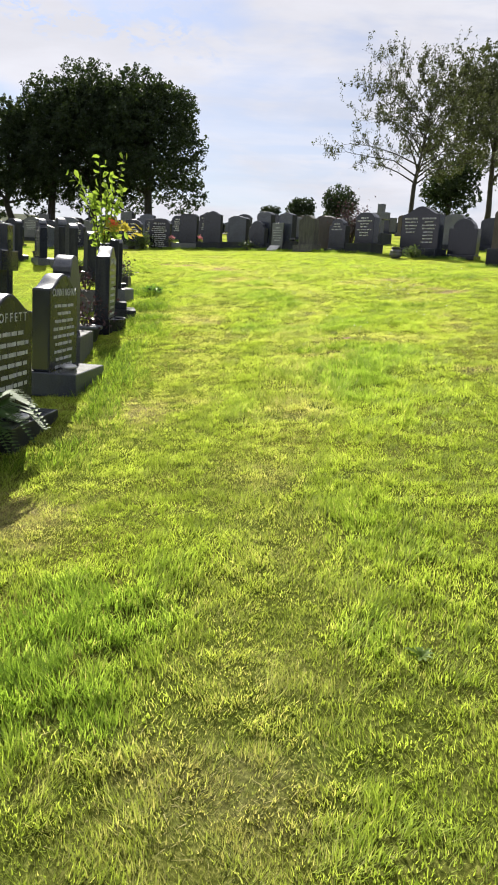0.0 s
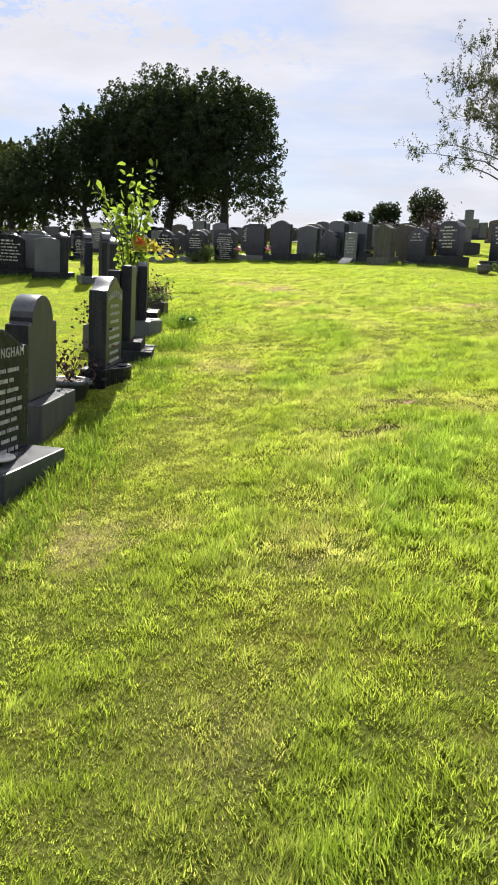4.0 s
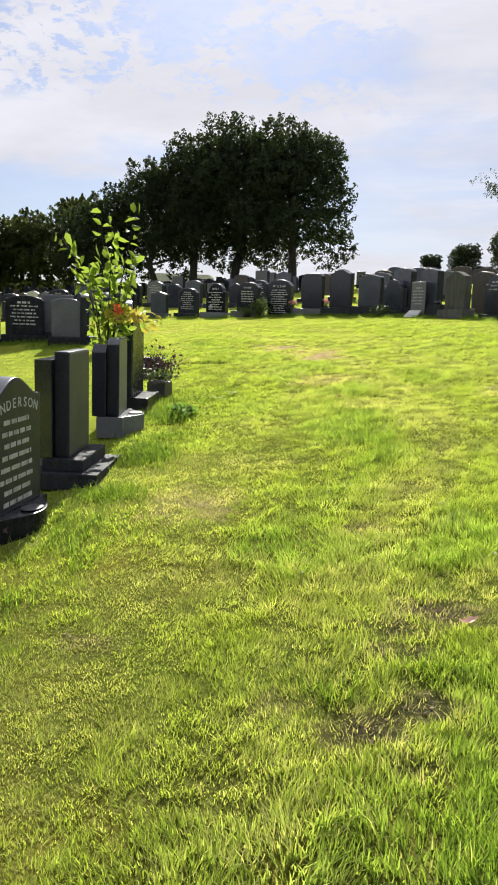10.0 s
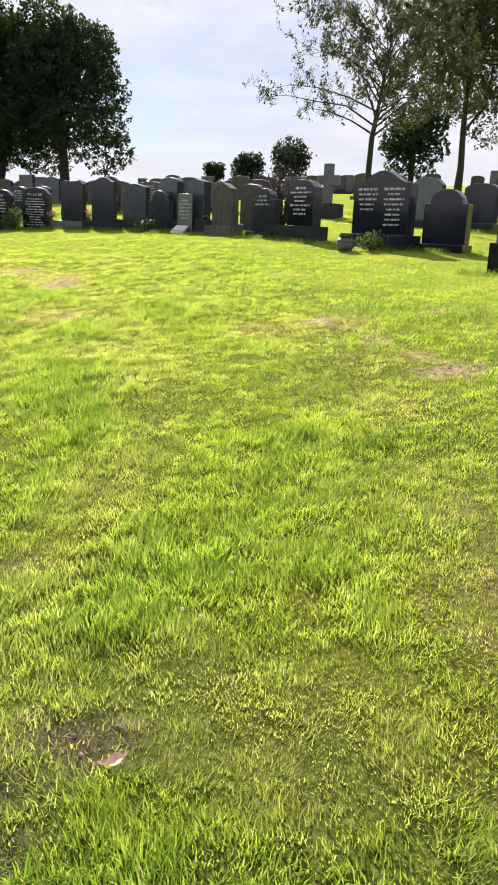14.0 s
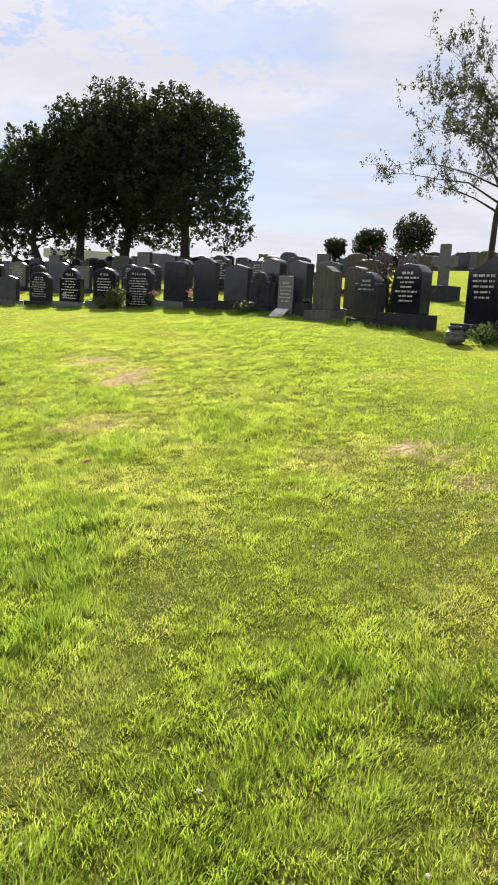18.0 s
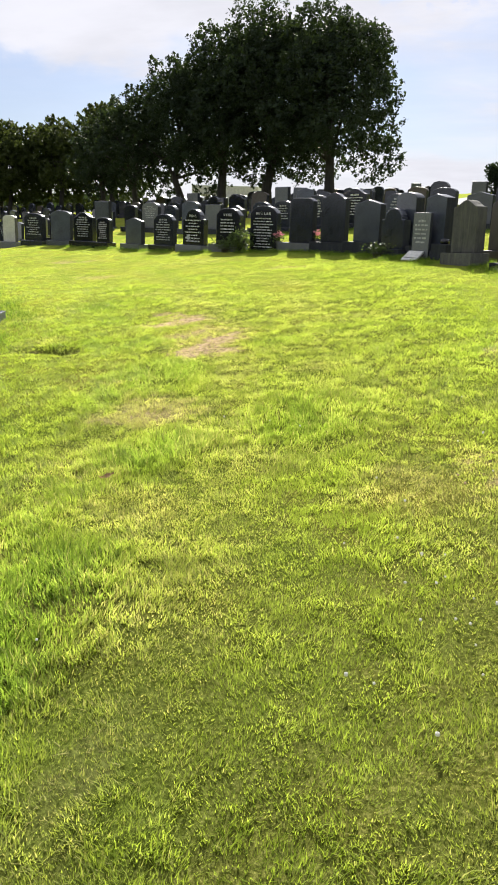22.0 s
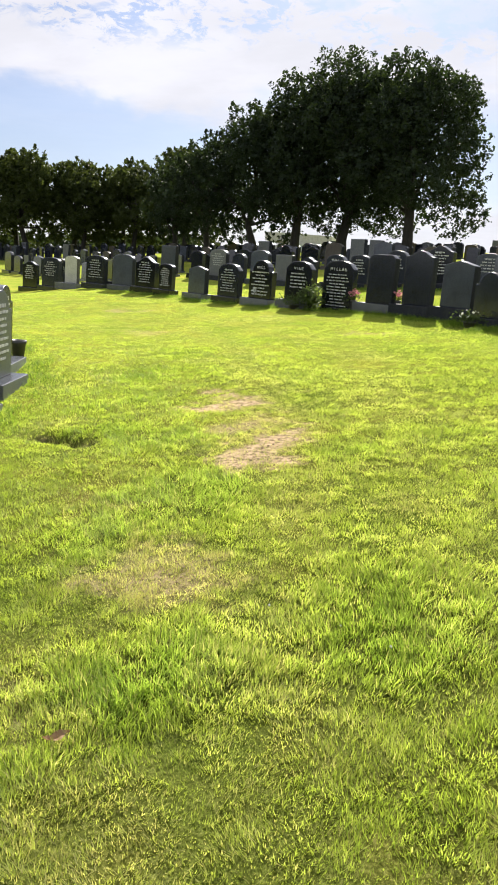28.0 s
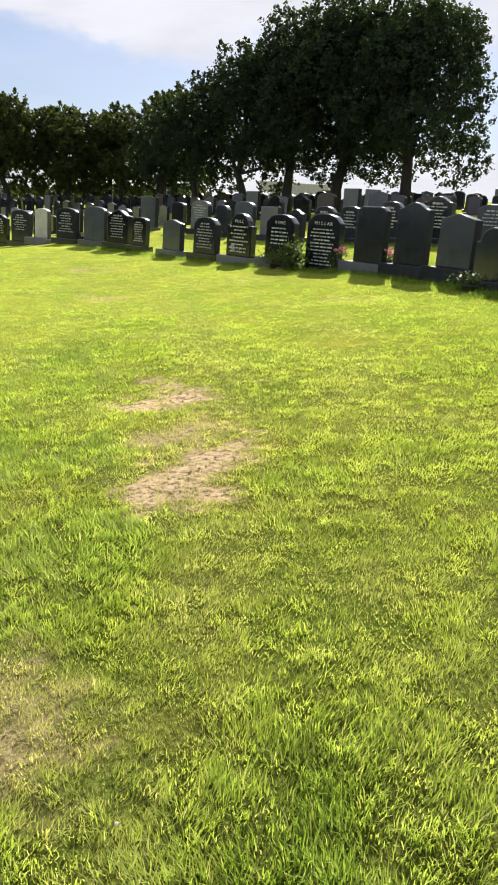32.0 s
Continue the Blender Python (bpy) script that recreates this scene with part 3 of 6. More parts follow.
# the middle of the strip of lawn that is walked; the turf is fullest along it
WALKED = [(-0.1, 1.2), (-0.15, 3.2), (-0.2, 4.6), (-0.1, 6.0), (0.45, 7.3), (0.65, 8.6), (0.4, 9.4), (0.1, 10.5), (-0.45, 12.0), (-1.0, 13.6), (-1.7, 15.0), (-3.0, 17.0), (-5.0, 20.0)]


def remoteness(x, y):
    """From how far away a spot of the lawn is looked at."""
    side = 1.8 + np.maximum(along(x, y, WALKED) - 0.60, 0) / 0.33
    return np.maximum(side, np.where(y > 12.6, np.hypot(x - 0.27, y - 11.1), 0))


def build_ground():
    def axis(lo, a0, a1, hi, step, reach):
        a = list(np.arange(lo, a0, 0.13)) + list(np.arange(a0, a1, step)) + list(np.arange(a1, hi, 0.13))
        d, p, q = 0.13, a[0], a[-1]
        while q < reach:
            d *= 1.22
            p, q = p - d, q + d
            a = [p] + a + [q]
        return np.array(a)

    xs, ys = axis(-9, -3.5, 2.2, 6, 0.068, 700), axis(-2.4, 1.0, 16.2, 24, 0.068, 700)
    gx, gy = np.meshgrid(xs, ys)
    gz = land(gx, gy)
    co = np.stack([gx, gy, gz], -1).reshape(-1, 3)
    nx, ny = len(xs), len(ys)
    i = (np.arange(ny - 1)[:, None] * nx + np.arange(nx - 1)).ravel()
    quads = np.stack([i, i + 1, i + nx + 1, i + nx], 1)
    me = bpy.data.meshes.new("ground")
    me.from_pydata(co.tolist(), [], quads.tolist())
    me.polygons.foreach_set("use_smooth", np.ones(len(quads), bool))
    at = me.attributes.new("bare", "FLOAT", "POINT")
    _, bare, dark = dryness(gx.ravel(), gy.ravel(), True)
    at.data.foreach_set("value", np.clip(bare ** 1.6 * 1.1, 0, 1).astype(np.float32))
    # where no single blades stand, the sheet itself carries the colour of closed turf
    fx, fy = gx.ravel(), gy.ravel()
    open_turf = np.maximum.reduce([smooth(23.5, 25.5, fy), smooth(-8.5, -11.5, fx), smooth(5.0, 6.5, fx), 0.45 * smooth(14.0, 20.0, fy), 0.75 * smooth(-2.4, -3.0, fx) * smooth(13, 11.5, fy), smooth(1.2, 0.4, fy), 0.80 * smooth(3.2, 9.5, remoteness(fx, fy))])
    ragged = value_noise(fx / 0.6, fy / 0.6, 61) + 0.6 * value_noise(fx / 0.17, fy / 0.17, 62) - 0.8
    open_turf = np.clip(0.10 + 0.90 * (open_turf + 1.6 * ragged * open_turf * (1 - open_turf)), 0, 1)
    at = me.attributes.new("sward", "FLOAT", "POINT")
    at.data.foreach_set("value", open_turf.astype(np.float32))
    at = me.attributes.new("soil", "FLOAT", "POINT")
    at.data.foreach_set("value", dark.astype(np.float32))
    me.materials.append(TURF)
    return tagged(new("ground", me), "mown cemetery lawn climbing a gentle hill", "ground", kind="structure")


build_ground()


def blades(name, x, y, height, width, shade, dry, lush, segments, label, lean=0.55, aim=None):
    """Grass: every blade a bent strip that tapers to a point."""
    n = len(x)
    rng = np.random.default_rng(int(abs(x.sum()) * 1000) % 100000)
    a = rng.uniform(0, 2 * math.pi, n) if aim is None else aim + math.pi / 2 + rng.normal(0, 0.4, n)
    face = np.stack([np.cos(a), np.sin(a), np.zeros(n)], 1)
    b = (a + math.pi / 2 if aim is None else aim) + rng.normal(0, 0.5, n)
    bend = np.stack([np.cos(b), np.sin(b), np.zeros(n)], 1)
    out = height * lean * rng.uniform(0.2, 1.7, n)
    root = np.stack([x, y, land(x, y) - 0.006], 1)
    rows = []
    for k in range(segments):
        u = k / segments
        mid = root + bend * (out * u ** 1.6)[:, None]
        mid[:, 2] += height * u * (1 - 0.18 * u)
        w = (width * (1 - 0.55 * u) / 2)[:, None] * face
        rows += [mid - w, mid + w]
    tip = root + bend * out[:, None]
    tip[:, 2] += height * 0.82
    rows.append(tip)
    per = len(rows)
    co = np.stack(rows, 1).reshape(-1, 3)
    tris = []
    for k in range(segments - 1):
        o = 2 * k
        tris += [(o, o + 1, o + 3), (o, o + 3, o + 2)]
    o = 2 * (segments - 1)
    tris.append((o, o + 1, o + 2))
    faces = (np.arange(n)[:, None, None] * per + np.array(tris)[None]).reshape(-1, 3)
    me = bpy.data.meshes.new(name)
    me.vertices.add(len(co)); me.vertices.foreach_set("co", co.astype(np.float32).ravel())
    me.loops.add(faces.size); me.loops.foreach_set("vertex_index", faces.astype(np.int32).ravel())
    me.polygons.add(len(faces))
    me.polygons.foreach_set("loop_start", np.arange(0, faces.size, 3, dtype=np.int32))
    me.polygons.foreach_set("use_smooth", np.ones(len(faces), bool))
    tone = np.stack([shade, dry, lush], 1)
    at = me.attributes.new("tone", "FLOAT_VECTOR", "POINT")
    at.data.foreach_set("vector", np.repeat(tone, per, 0).astype(np.float32).ravel())
    me.materials.append(GRASS)
    me.update(calc_edges=True)
    return tagged(new(name, me), label, "grass", kind="stuff")


def build_lawn():
    """Blades in cells of a grid, set more thinly and broader where they stay far off."""
    rng = np.random.default_rng(4)
    cell = 0.25
    gx, gy = np.meshgrid(np.arange(-20.0, 8.0, cell), np.arange(0.6, 32.0, cell))
    gx, gy = gx.ravel() + cell / 2, gy.ravel() + cell / 2
    far = remoteness(gx, gy)
    inside = (far < 30) & (np.degrees(np.arctan2(-(gx - 0.3), gy + 3.0)) < 46) & (gx < 1.6 + 0.36 * gy) & (gx > -1.2 - 0.62 * gy) & (gy < 25.5 - 0.45 * np.minimum(gx, 0))
    gx, gy, far = gx[inside], gy[inside], far[inside]
    wide = 0.0030 + 0.00072 * np.maximum(far - 2.2, 0)
    count = rng.poisson(29000 * (0.0030 / wide) ** 1.68 * cell * cell)
    x = np.repeat(gx, count) + rng.uniform(-cell / 2, cell / 2, count.sum())
    y = np.repeat(gy, count) + rng.uniform(-cell / 2, cell / 2, count.sum())
    far, wide = np.repeat(far, count), np.repeat(wide, count)
    near = smooth(12, 3, far)
    dry, bare, dark = dryness(x, y, True)
    bare = bare * np.maximum(0.45 + 0.55 * dark, 0.45 + 0.45 * smooth(0.5, 0.9, bare))
    thrive = vigour(x, y)
    broad = 0.6 * value_noise(x / 0.8, y / 0.8, 31) + 0.4 * value_noise(x / 0.27, y / 0.27, 34)
    rich = np.clip(0.42 + 0.36 * thrive + 0.62 * (broad - 0.5) - 0.22 * dry - 0.16 * worn_lines(x, y), 0, 1)
    clump = 0.40 * value_noise(x / 0.16, y / 0.16, 32) + 0.60 * value_noise(x / 0.055, y / 0.055, 33)
    clump = 0.5 + (clump - 0.5) * (0.45 + 0.75 * near)
    odds = np.clip(1.08 - 1.05 * bare, 0.02, 1) * np.clip(2.4 * (clump - 0.10) + 0.25 * (1 - near), 0.50 + 0.2 * (1 - near), 1) * np.where(near > 0.5, 1.12 - 0.66 * rich, 0.87 - 0.33 * rich)
    keep = rng.uniform(0, 1, len(x)) < odds
    x, y, far, wide, near, dry, rich, clump, thrive = (v[keep] for v in (x, y, far, wide, near, dry, rich, clump, thrive))
    n = len(x)
    tall = (0.018 + 0.018 * rich + 0.017 * rich * rich + (0.026 + 0.02 * rich) * (clump - 0.4)) * rng.uniform(0.6, 1.4, n)
    tall = np.maximum(tall, 0.019) * (1 - 0.42 * (1 - near))
    tuft = 0.6 * value_noise(x / 0.04, y / 0.04, 51) + 0.4 * value_noise(x / 0.13, y / 0.13, 52)
    shade = np.clip(0.5 + 0.16 * (broad[keep] - 0.5) + 0.02 * thrive + (0.35 + 0.65 * near) * (0.55 * tuft + 0.45 * rng.beta(2.5, 2.5, n) - 0.5) * 1.2, 0, 1)
    # withered blades stand singly among the green ones
    dry = np.where(rng.uniform(0, 1, n) < (0.02 + 0.52 * dry) * (0.4 + 0.6 * near), 0.65 + 0.35 * dry, (0.45 + 0.35 * (1 - near)) * dry)
    lush = smooth(0.42, 0.90, rich + 0.25 * (clump - 0.5)) * (1 - dry)
    aim = 9.0 * value_noise(x / 0.14, y / 0.14, 35) + rng.normal(0, 1.0, n)
    wide = wide * rng.uniform(0.65, 1.3, n) * (1.0 + 0.55 * rich)
    fine = (far < 2.6) & ((rich > 0.52) | (rng.uniform(0, 1, n) < 0.25))
    for name, seg, pick, lean, label in (("long_lawn_grass", 2, fine, 0.50, "longer bright green blades in the mown lawn"),
                                         ("lawn_grass", 1, ~fine, 0.70, "short mown green grass with worn straw patches")):
        for lo, hi in ((0, 5), (5, 9), (9, 13), (13, 18), (18, 40)):
            p = pick & (y >= lo) & (y < hi)
            if p.sum() > 100:
                blades(name, x[p], y[p], tall[p] * (1.15 if seg == 2 else 1.0), wide[p], shade[p], np.clip(dry[p], 0, 1), lush[p], seg, label, lean, aim[p])


# ---- building blocks ----
SIDE = "headstones of the near side row"


def part(name, bm, mat, parent=None, label=""):
    me = bpy.data.meshes.new(name)
    bm.to_mesh(me)
    bm.free()
    for m in mat if isinstance(mat, (list, tuple)) else [mat]:
        me.materials.append(m)
    ob = new(name, me)
    if parent:
        ob.parent = parent
    if label:
        ob["label"] = label
    return ob


def thing(name, m, label, category, group=""):
    ob = new(name)
    ob.empty_display_size = 0.1
    ob.matrix_world = m
    return tagged(ob, label, category, group)


def soften(bm, width, least=25):
    edges = [e for e in bm.edges if len(e.link_faces) == 2 and e.calc_face_angle(0) > radians(least)]
    bmesh.ops.bevel(bm, geom=edges, offset=width, segments=2, affect="EDGES", profile=0.6)


def prism(points, d, axis="y", soft=0.006):
    """A solid from an outline in x and z drawn out along y (or in x and y drawn up along z), centred on y."""
    bm = bmesh.new()
    if axis == "y":
        a = [bm.verts.new((x, -d / 2, z)) for x, z in points]
        b = [bm.verts.new((x, d / 2, z)) for x, z in points]
    else:
        a = [bm.verts.new((x, y, 0)) for x, y in points]
        b = [bm.verts.new((x, y, d)) for x, y in points]
    n = len(points)
    bm.faces.new(a)
    bm.faces.new(b[::-1])
    for i in range(n):
        bm.faces.new((a[i], b[i], b[(i + 1) % n], a[(i + 1) % n]))
    bmesh.ops.recalc_face_normals(bm, faces=bm.faces)
    if soft:
        soften(bm, soft)
    return bm


def box(w, d, h, z=0.0, soft=0.008, x=0.0, y=0.0):
    bm = bmesh.new()
    bmesh.ops.create_cube(bm, size=1.0, matrix=Matrix.LocRotScale((x, y, z + h / 2), None, (w, d, h)))
    if soft:
        soften(bm, soft)
    return bm


def arc(cx, cz, rx, rz, a0, a1, n):
    return [(cx + rx * math.cos(radians(a0 + (a1 - a0) * i / n)), cz + rz * math.sin(radians(a0 + (a1 - a0) * i / n))) for i in range(n + 1)]


def outline(shape, w, h):
    """The front outline of a headstone's tablet, from its foot, anticlockwise."""
    r = w / 2
    foot = [(-r, 0), (r, 0)]
    if shape == "flat":
        top = [(r, h), (-r, h)]
    elif shape == "arch":            # one low curve from edge to edge
        top = arc(0, h - 0.16 * w, r, 0.16 * w, 0, 180, 12)
    elif shape == "gable":           # two slopes
        top = [(r, h - 0.12 * w), (0, h), (-r, h - 0.12 * w)]
    elif shape == "clip":            # flat with cut corners
        top = [(r, h - 0.10 * w), (r * 0.72, h), (-r * 0.72, h), (-r, h - 0.10 * w)]
    elif shape == "ogee":            # a curve that swings up from low shoulders
        s = []
        for i in range(15):
            u = 1 - 2 * i / 14
            s.append((r * u, h - 0.17 * w * (0.5 - 0.5 * math.cos(math.pi * min(1, abs(u) * 1.05)))))
        top = s
    elif shape == "round":           # a raised half round between square shoulders
        top = [(r, h - 0.30 * w)] + arc(0, h - 0.30 * w, r * 0.74, 0.30 * w, 0, 180, 14) + [(-r, h - 0.30 * w)]
    else:                            # "peon": a bowed head between small sloping shoulders
        top = [(r, h - 0.20 * w), (r * 0.84, h - 0.125 * w)] + arc(0, h - 0.125 * w, r * 0.8, 0.125 * w, 8, 172, 12) + [(-r * 0.84, h - 0.125 * w), (-r, h - 0.20 * w)]
    return foot + top


def bars(rows, w, top, step, depth, seed, fine=False, x0=0.0):
    """Lines of lettering too small to read: a bar for each word."""
    rng = random.Random(seed)
    bm = bmesh.new()
    for i, (size, share) in enumerate(rows):
        z = top - i * step
        span = w * share
        x = -span / 2
        while x < span / 2 - 0.02:
            ln = min(rng.uniform(0.05, 0.13), span / 2 - x)
            if fine:                 # near stones: a short bar for each letter of the word
                k = max(1, int(ln / 0.0155))
                for q in range(k):
                    bmesh.ops.create_cube(bm, size=1.0, matrix=Matrix.LocRotScale((x0 + x + (q + 0.5) * 0.0155, depth, z), None, (rng.uniform(0.007, 0.0115), 0.003, size * rng.uniform(0.86, 1.0))))
                x += k * 0.0155 + 0.014
            else:
                k = max(1, int(ln / 0.024))
                for q in range(k):
                    bmesh.ops.create_cube(bm, size=1.0, matrix=Matrix.LocRotScale((x0 + x + (q + 0.5) * 0.024, depth, z), None, (rng.uniform(0.010, 0.019), 0.003, size * rng.uniform(0.8, 1.0))))
                x += k * 0.024 + 0.020
    return bm


def lettering(text, size, width, x, y, z, arch=0.0):
    """Raised capitals in the built-in font, flat or set along a low curve, facing -y."""
    bm = bmesh.new()
    adv = width / len(text)
    for i, ch in enumerate(text):
        cu = bpy.data.curves.new("letter", "FONT")
        cu.body, cu.size, cu.extrude, cu.align_x = ch, size, 0.0015, "CENTER"
        ob = bpy.data.objects.new("letter", cu)
        scene.collection.objects.link(ob)
        me = bpy.data.meshes.new_from_object(ob.evaluated_get(bpy.context.evaluated_depsgraph_get()))
        u = (i + 0.5) / len(text) - 0.5
        me.transform(pose(x + u * width, y, z - arch * 4 * u * u, 90, 0, 0) @ pose(0, 0, 0, 0, 0, -degrees_of(arch * 8 * u / width)) @ Matrix.Diagonal((min(1.2, adv / (size * 0.82)), 1, 1, 1)))
        bm.from_mesh(me)
        bpy.data.objects.remove(ob)
        bpy.data.meshes.remove(me)
        bpy.data.curves.remove(cu)
    return bm


def degrees_of(r):
    return r * 180 / math.pi


def headstone(x, y, turn, w, h, d, shape, stone, label, plinth=(0.12, 0.30, 0.12), lines=0, letter=None, heading="", seed=0,
              lean=0.0, tip=0.0, share=0.8, foot="box", group="headstones in the cemetery rows", plinth_stone=None, text_top=None, z=None, fine=False, back=False, bend=0.0):
    """A headstone: a tablet on a plinth. h is the whole height; plinth: how much wider than the tablet, depth, height."""
    extra, pd, ph = plinth
    if group == SIDE:                # less gloss here; sky reflection is put into the colour instead
        stone = {"black": "dull_black", "dark": "dull_dark", "blue": "dull_blue"}.get(stone, stone)
        plinth_stone = {"black": "dull_black", "dark": "dull_dark", "blue": "dull_blue"}.get(plinth_stone, plinth_stone)
    m = pose(x, y, (level(x, y) if z is None else z) - 0.03, tip, lean, turn)
    root = thing("headstone", m, label, "headstone", group)
    if ph:
        pw = w + extra
        if foot == "bow":
            pts = [(-pw / 2, pd * 0.35), (-pw / 2, -pd * 0.25)] + [(q, -pd * 0.25 - 0.4 * pd * math.sin(math.pi * (q + pw * 0.4) / (pw * 0.8))) for q in np.linspace(-pw * 0.4, pw * 0.4, 13)] + [(pw / 2, -pd * 0.25), (pw / 2, pd * 0.35)]
            bm = prism(pts, ph + 0.03, "z")
        elif foot == "step":
            bm = box(pw + 0.12, pd + 0.10, ph * 0.5 + 0.03, 0, 0.008, 0, -pd * 0.12)
            b2 = box(pw, pd * 0.8, ph * 0.5, ph * 0.5 + 0.03, 0.008, 0, -pd * 0.06)
            tmp = bpy.data.meshes.new("t"); b2.to_mesh(tmp); b2.free(); bm.from_mesh(tmp); bpy.data.meshes.remove(tmp)
        else:
            bm = box(pw, pd, ph + 0.03, 0, 0.01, 0, -pd * 0.12)
        base = plinth_stone or ("rough" if stone in ("grey", "worn") else stone)
        if base != "rough":          # polished upper side, with the sky's glint put into its paler colour
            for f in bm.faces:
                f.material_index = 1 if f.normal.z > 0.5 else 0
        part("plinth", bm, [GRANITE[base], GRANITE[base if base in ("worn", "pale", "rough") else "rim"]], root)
    th = h - ph
    pts = outline(shape, w, th)
    bm = prism(pts, d, "y", 0.014)
    bmesh.ops.translate(bm, verts=bm.verts, vec=(0, 0, ph + 0.03))
    for f in bm.faces:
        if abs(f.normal.y) < 0.5 and f.normal.z < 0.35 or f.normal.y > 0.5:
            f.material_index = 1
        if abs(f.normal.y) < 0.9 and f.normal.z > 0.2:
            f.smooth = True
            # upper edges: paler granite stands in for the glint of the sky
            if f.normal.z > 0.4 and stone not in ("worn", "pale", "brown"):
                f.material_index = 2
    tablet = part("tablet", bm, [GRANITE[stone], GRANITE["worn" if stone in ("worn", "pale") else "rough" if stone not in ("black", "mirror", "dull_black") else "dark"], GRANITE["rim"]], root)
    if back:                         # a second, lower slab behind the first
        bm = prism(outline(shape, w + 0.10, th - 0.05), 0.11)
        bmesh.ops.translate(bm, verts=bm.verts, vec=(0.0, d / 2 + 0.056, ph + 0.03))
        part("back_slab", bm, GRANITE["dark"], root)
    face = -d / 2 - 0.0015
    ztop = ph + th * (text_top or 0.86)
    if heading:
        part("heading", lettering(heading, 0.075, min(w * (0.84 if fine else 0.64), 0.066 * len(heading)), 0, face, ztop - 0.03, bend), letter or WHITE_LETTER, tablet, "carved and painted surname")["kind"] = "stuff"
        ztop -= 0.10
    if lines:
        rng = random.Random(seed + 5)
        step = min(0.062, th * 0.72 / lines)
        rows = [(step * (0.62 if i == 0 and not heading else 0.42), share * (0.5 if i == 0 and not heading else rng.uniform(0.55, 1.0))) for i in range(lines)]
        part("inscription", bars(rows, w, ztop, step, face, seed, fine), letter or SILVER_LETTER, tablet, "lines of painted lettering")["kind"] = "stuff"
    return root


def tablet_of(stone):
    return [c for c in stone.children if c.name.split(".")[0] == "tablet"][0]


def tube(bm, pts, radii, sides=7):
    """A tapered tube along a line of points, closed at its ends."""
    rings = []
    for i, p in enumerate(pts):
        p = Vector(p)
        a = Vector(pts[max(0, i - 1)]); b = Vector(pts[min(len(pts) - 1, i + 1)])
        t = (b - a).normalized()
        u = t.cross(Vector((0.3, 1, 0.2))).normalized()
        v = t.cross(u)
        rings.append([bm.verts.new(p + radii[i] * (math.cos(2 * math.pi * k / sides) * u + math.sin(2 * math.pi * k / sides) * v)) for k in range(sides)])
    for r, s in zip(rings[:-1], rings[1:]):
        for k in range(sides):
            f = bm.faces.new((r[k], r[(k + 1) % sides], s[(k + 1) % sides], s[k]))
            f.smooth = True
    bm.faces.new(rings[0][::-1])
    bm.faces.new(rings[-1])


def lathe(profile, n=20):
    """A turned solid from (radius, height) pairs."""
    bm = bmesh.new()
    rings = [[bm.verts.new((r * math.cos(2 * math.pi * k / n), r * math.sin(2 * math.pi * k / n), z)) for k in range(n)] for r, z in profile]
    for a, b in zip(rings[:-1], rings[1:]):
        for k in range(n):
            f = bm.faces.new((a[k], a[(k + 1) % n], b[(k + 1) % n], b[k]))
            f.smooth = True
    bm.faces.new(rings[0][::-1])
    bm.faces.new(rings[-1])
    return bm


def leaf_mesh(name, centres, sizes, mat, rng, parent, label="", slim=0.62, droop=None, ovate=False):
    """Many leaves: each a pointed blade of two folded halves."""
    n = len(centres)
    ax = rng.normal(0, 1, (n, 3))
    if droop is not None:
        ax = ax * 0.55 + np.array(droop)
    ax /= np.linalg.norm(ax, axis=1)[:, None]
    side = np.cross(ax, rng.normal(0, 1, (n, 3)))
    side /= np.linalg.norm(side, axis=1)[:, None] + 1e-9
    up = np.cross(ax, side)
    s = np.asarray(sizes)[:, None]
    tip, base = centres + ax * s * 0.5, centres - ax * s * 0.5
    left = centres + side * s * slim * 0.5 + up * s * 0.12 - ax * s * 0.08
    right = centres - side * s * slim * 0.5 + up * s * 0.12 - ax * s * 0.08
    if ovate:                        # a broader leaf: two points on either edge
        e = side * s * slim * 0.5
        r1, r2 = centres - e + up * s * 0.10 - ax * s * 0.22, centres - e * 0.8 + up * s * 0.10 + ax * s * 0.16
        l1, l2 = centres + e + up * s * 0.10 - ax * s * 0.22, centres + e * 0.8 + up * s * 0.10 + ax * s * 0.16
        co = np.stack([base, r1, r2, tip, l2, l1], 1).reshape(-1, 3)
        i = np.arange(n)[:, None, None] * 6
        faces = (i + np.array([[0, 1, 2], [0, 2, 3], [0, 3, 4], [0, 4, 5]])[None]).reshape(-1, 3)
    else:
        co = np.stack([base, right, tip, left], 1).reshape(-1, 3)
        i = np.arange(n)[:, None] * 4
        faces = np.concatenate([i + np.array([[0, 1, 2]]), i + np.array([[0, 2, 3]])], 1).reshape(-1, 3)
    me = bpy.data.meshes.new(name)
    me.vertices.add(len(co)); me.vertices.foreach_set("co", co.astype(np.float32).ravel())
    me.loops.add(faces.size); me.loops.foreach_set("vertex_index", faces.astype(np.int32).ravel())
    me.polygons.add(len(faces))
    me.polygons.foreach_set("loop_start", np.arange(0, faces.size, 3, dtype=np.int32))
    me.materials.append(mat)
    me.update(calc_edges=True)
    ob = new(name, me)
    ob.parent = parent
    return tagged(ob, label, kind="stuff")


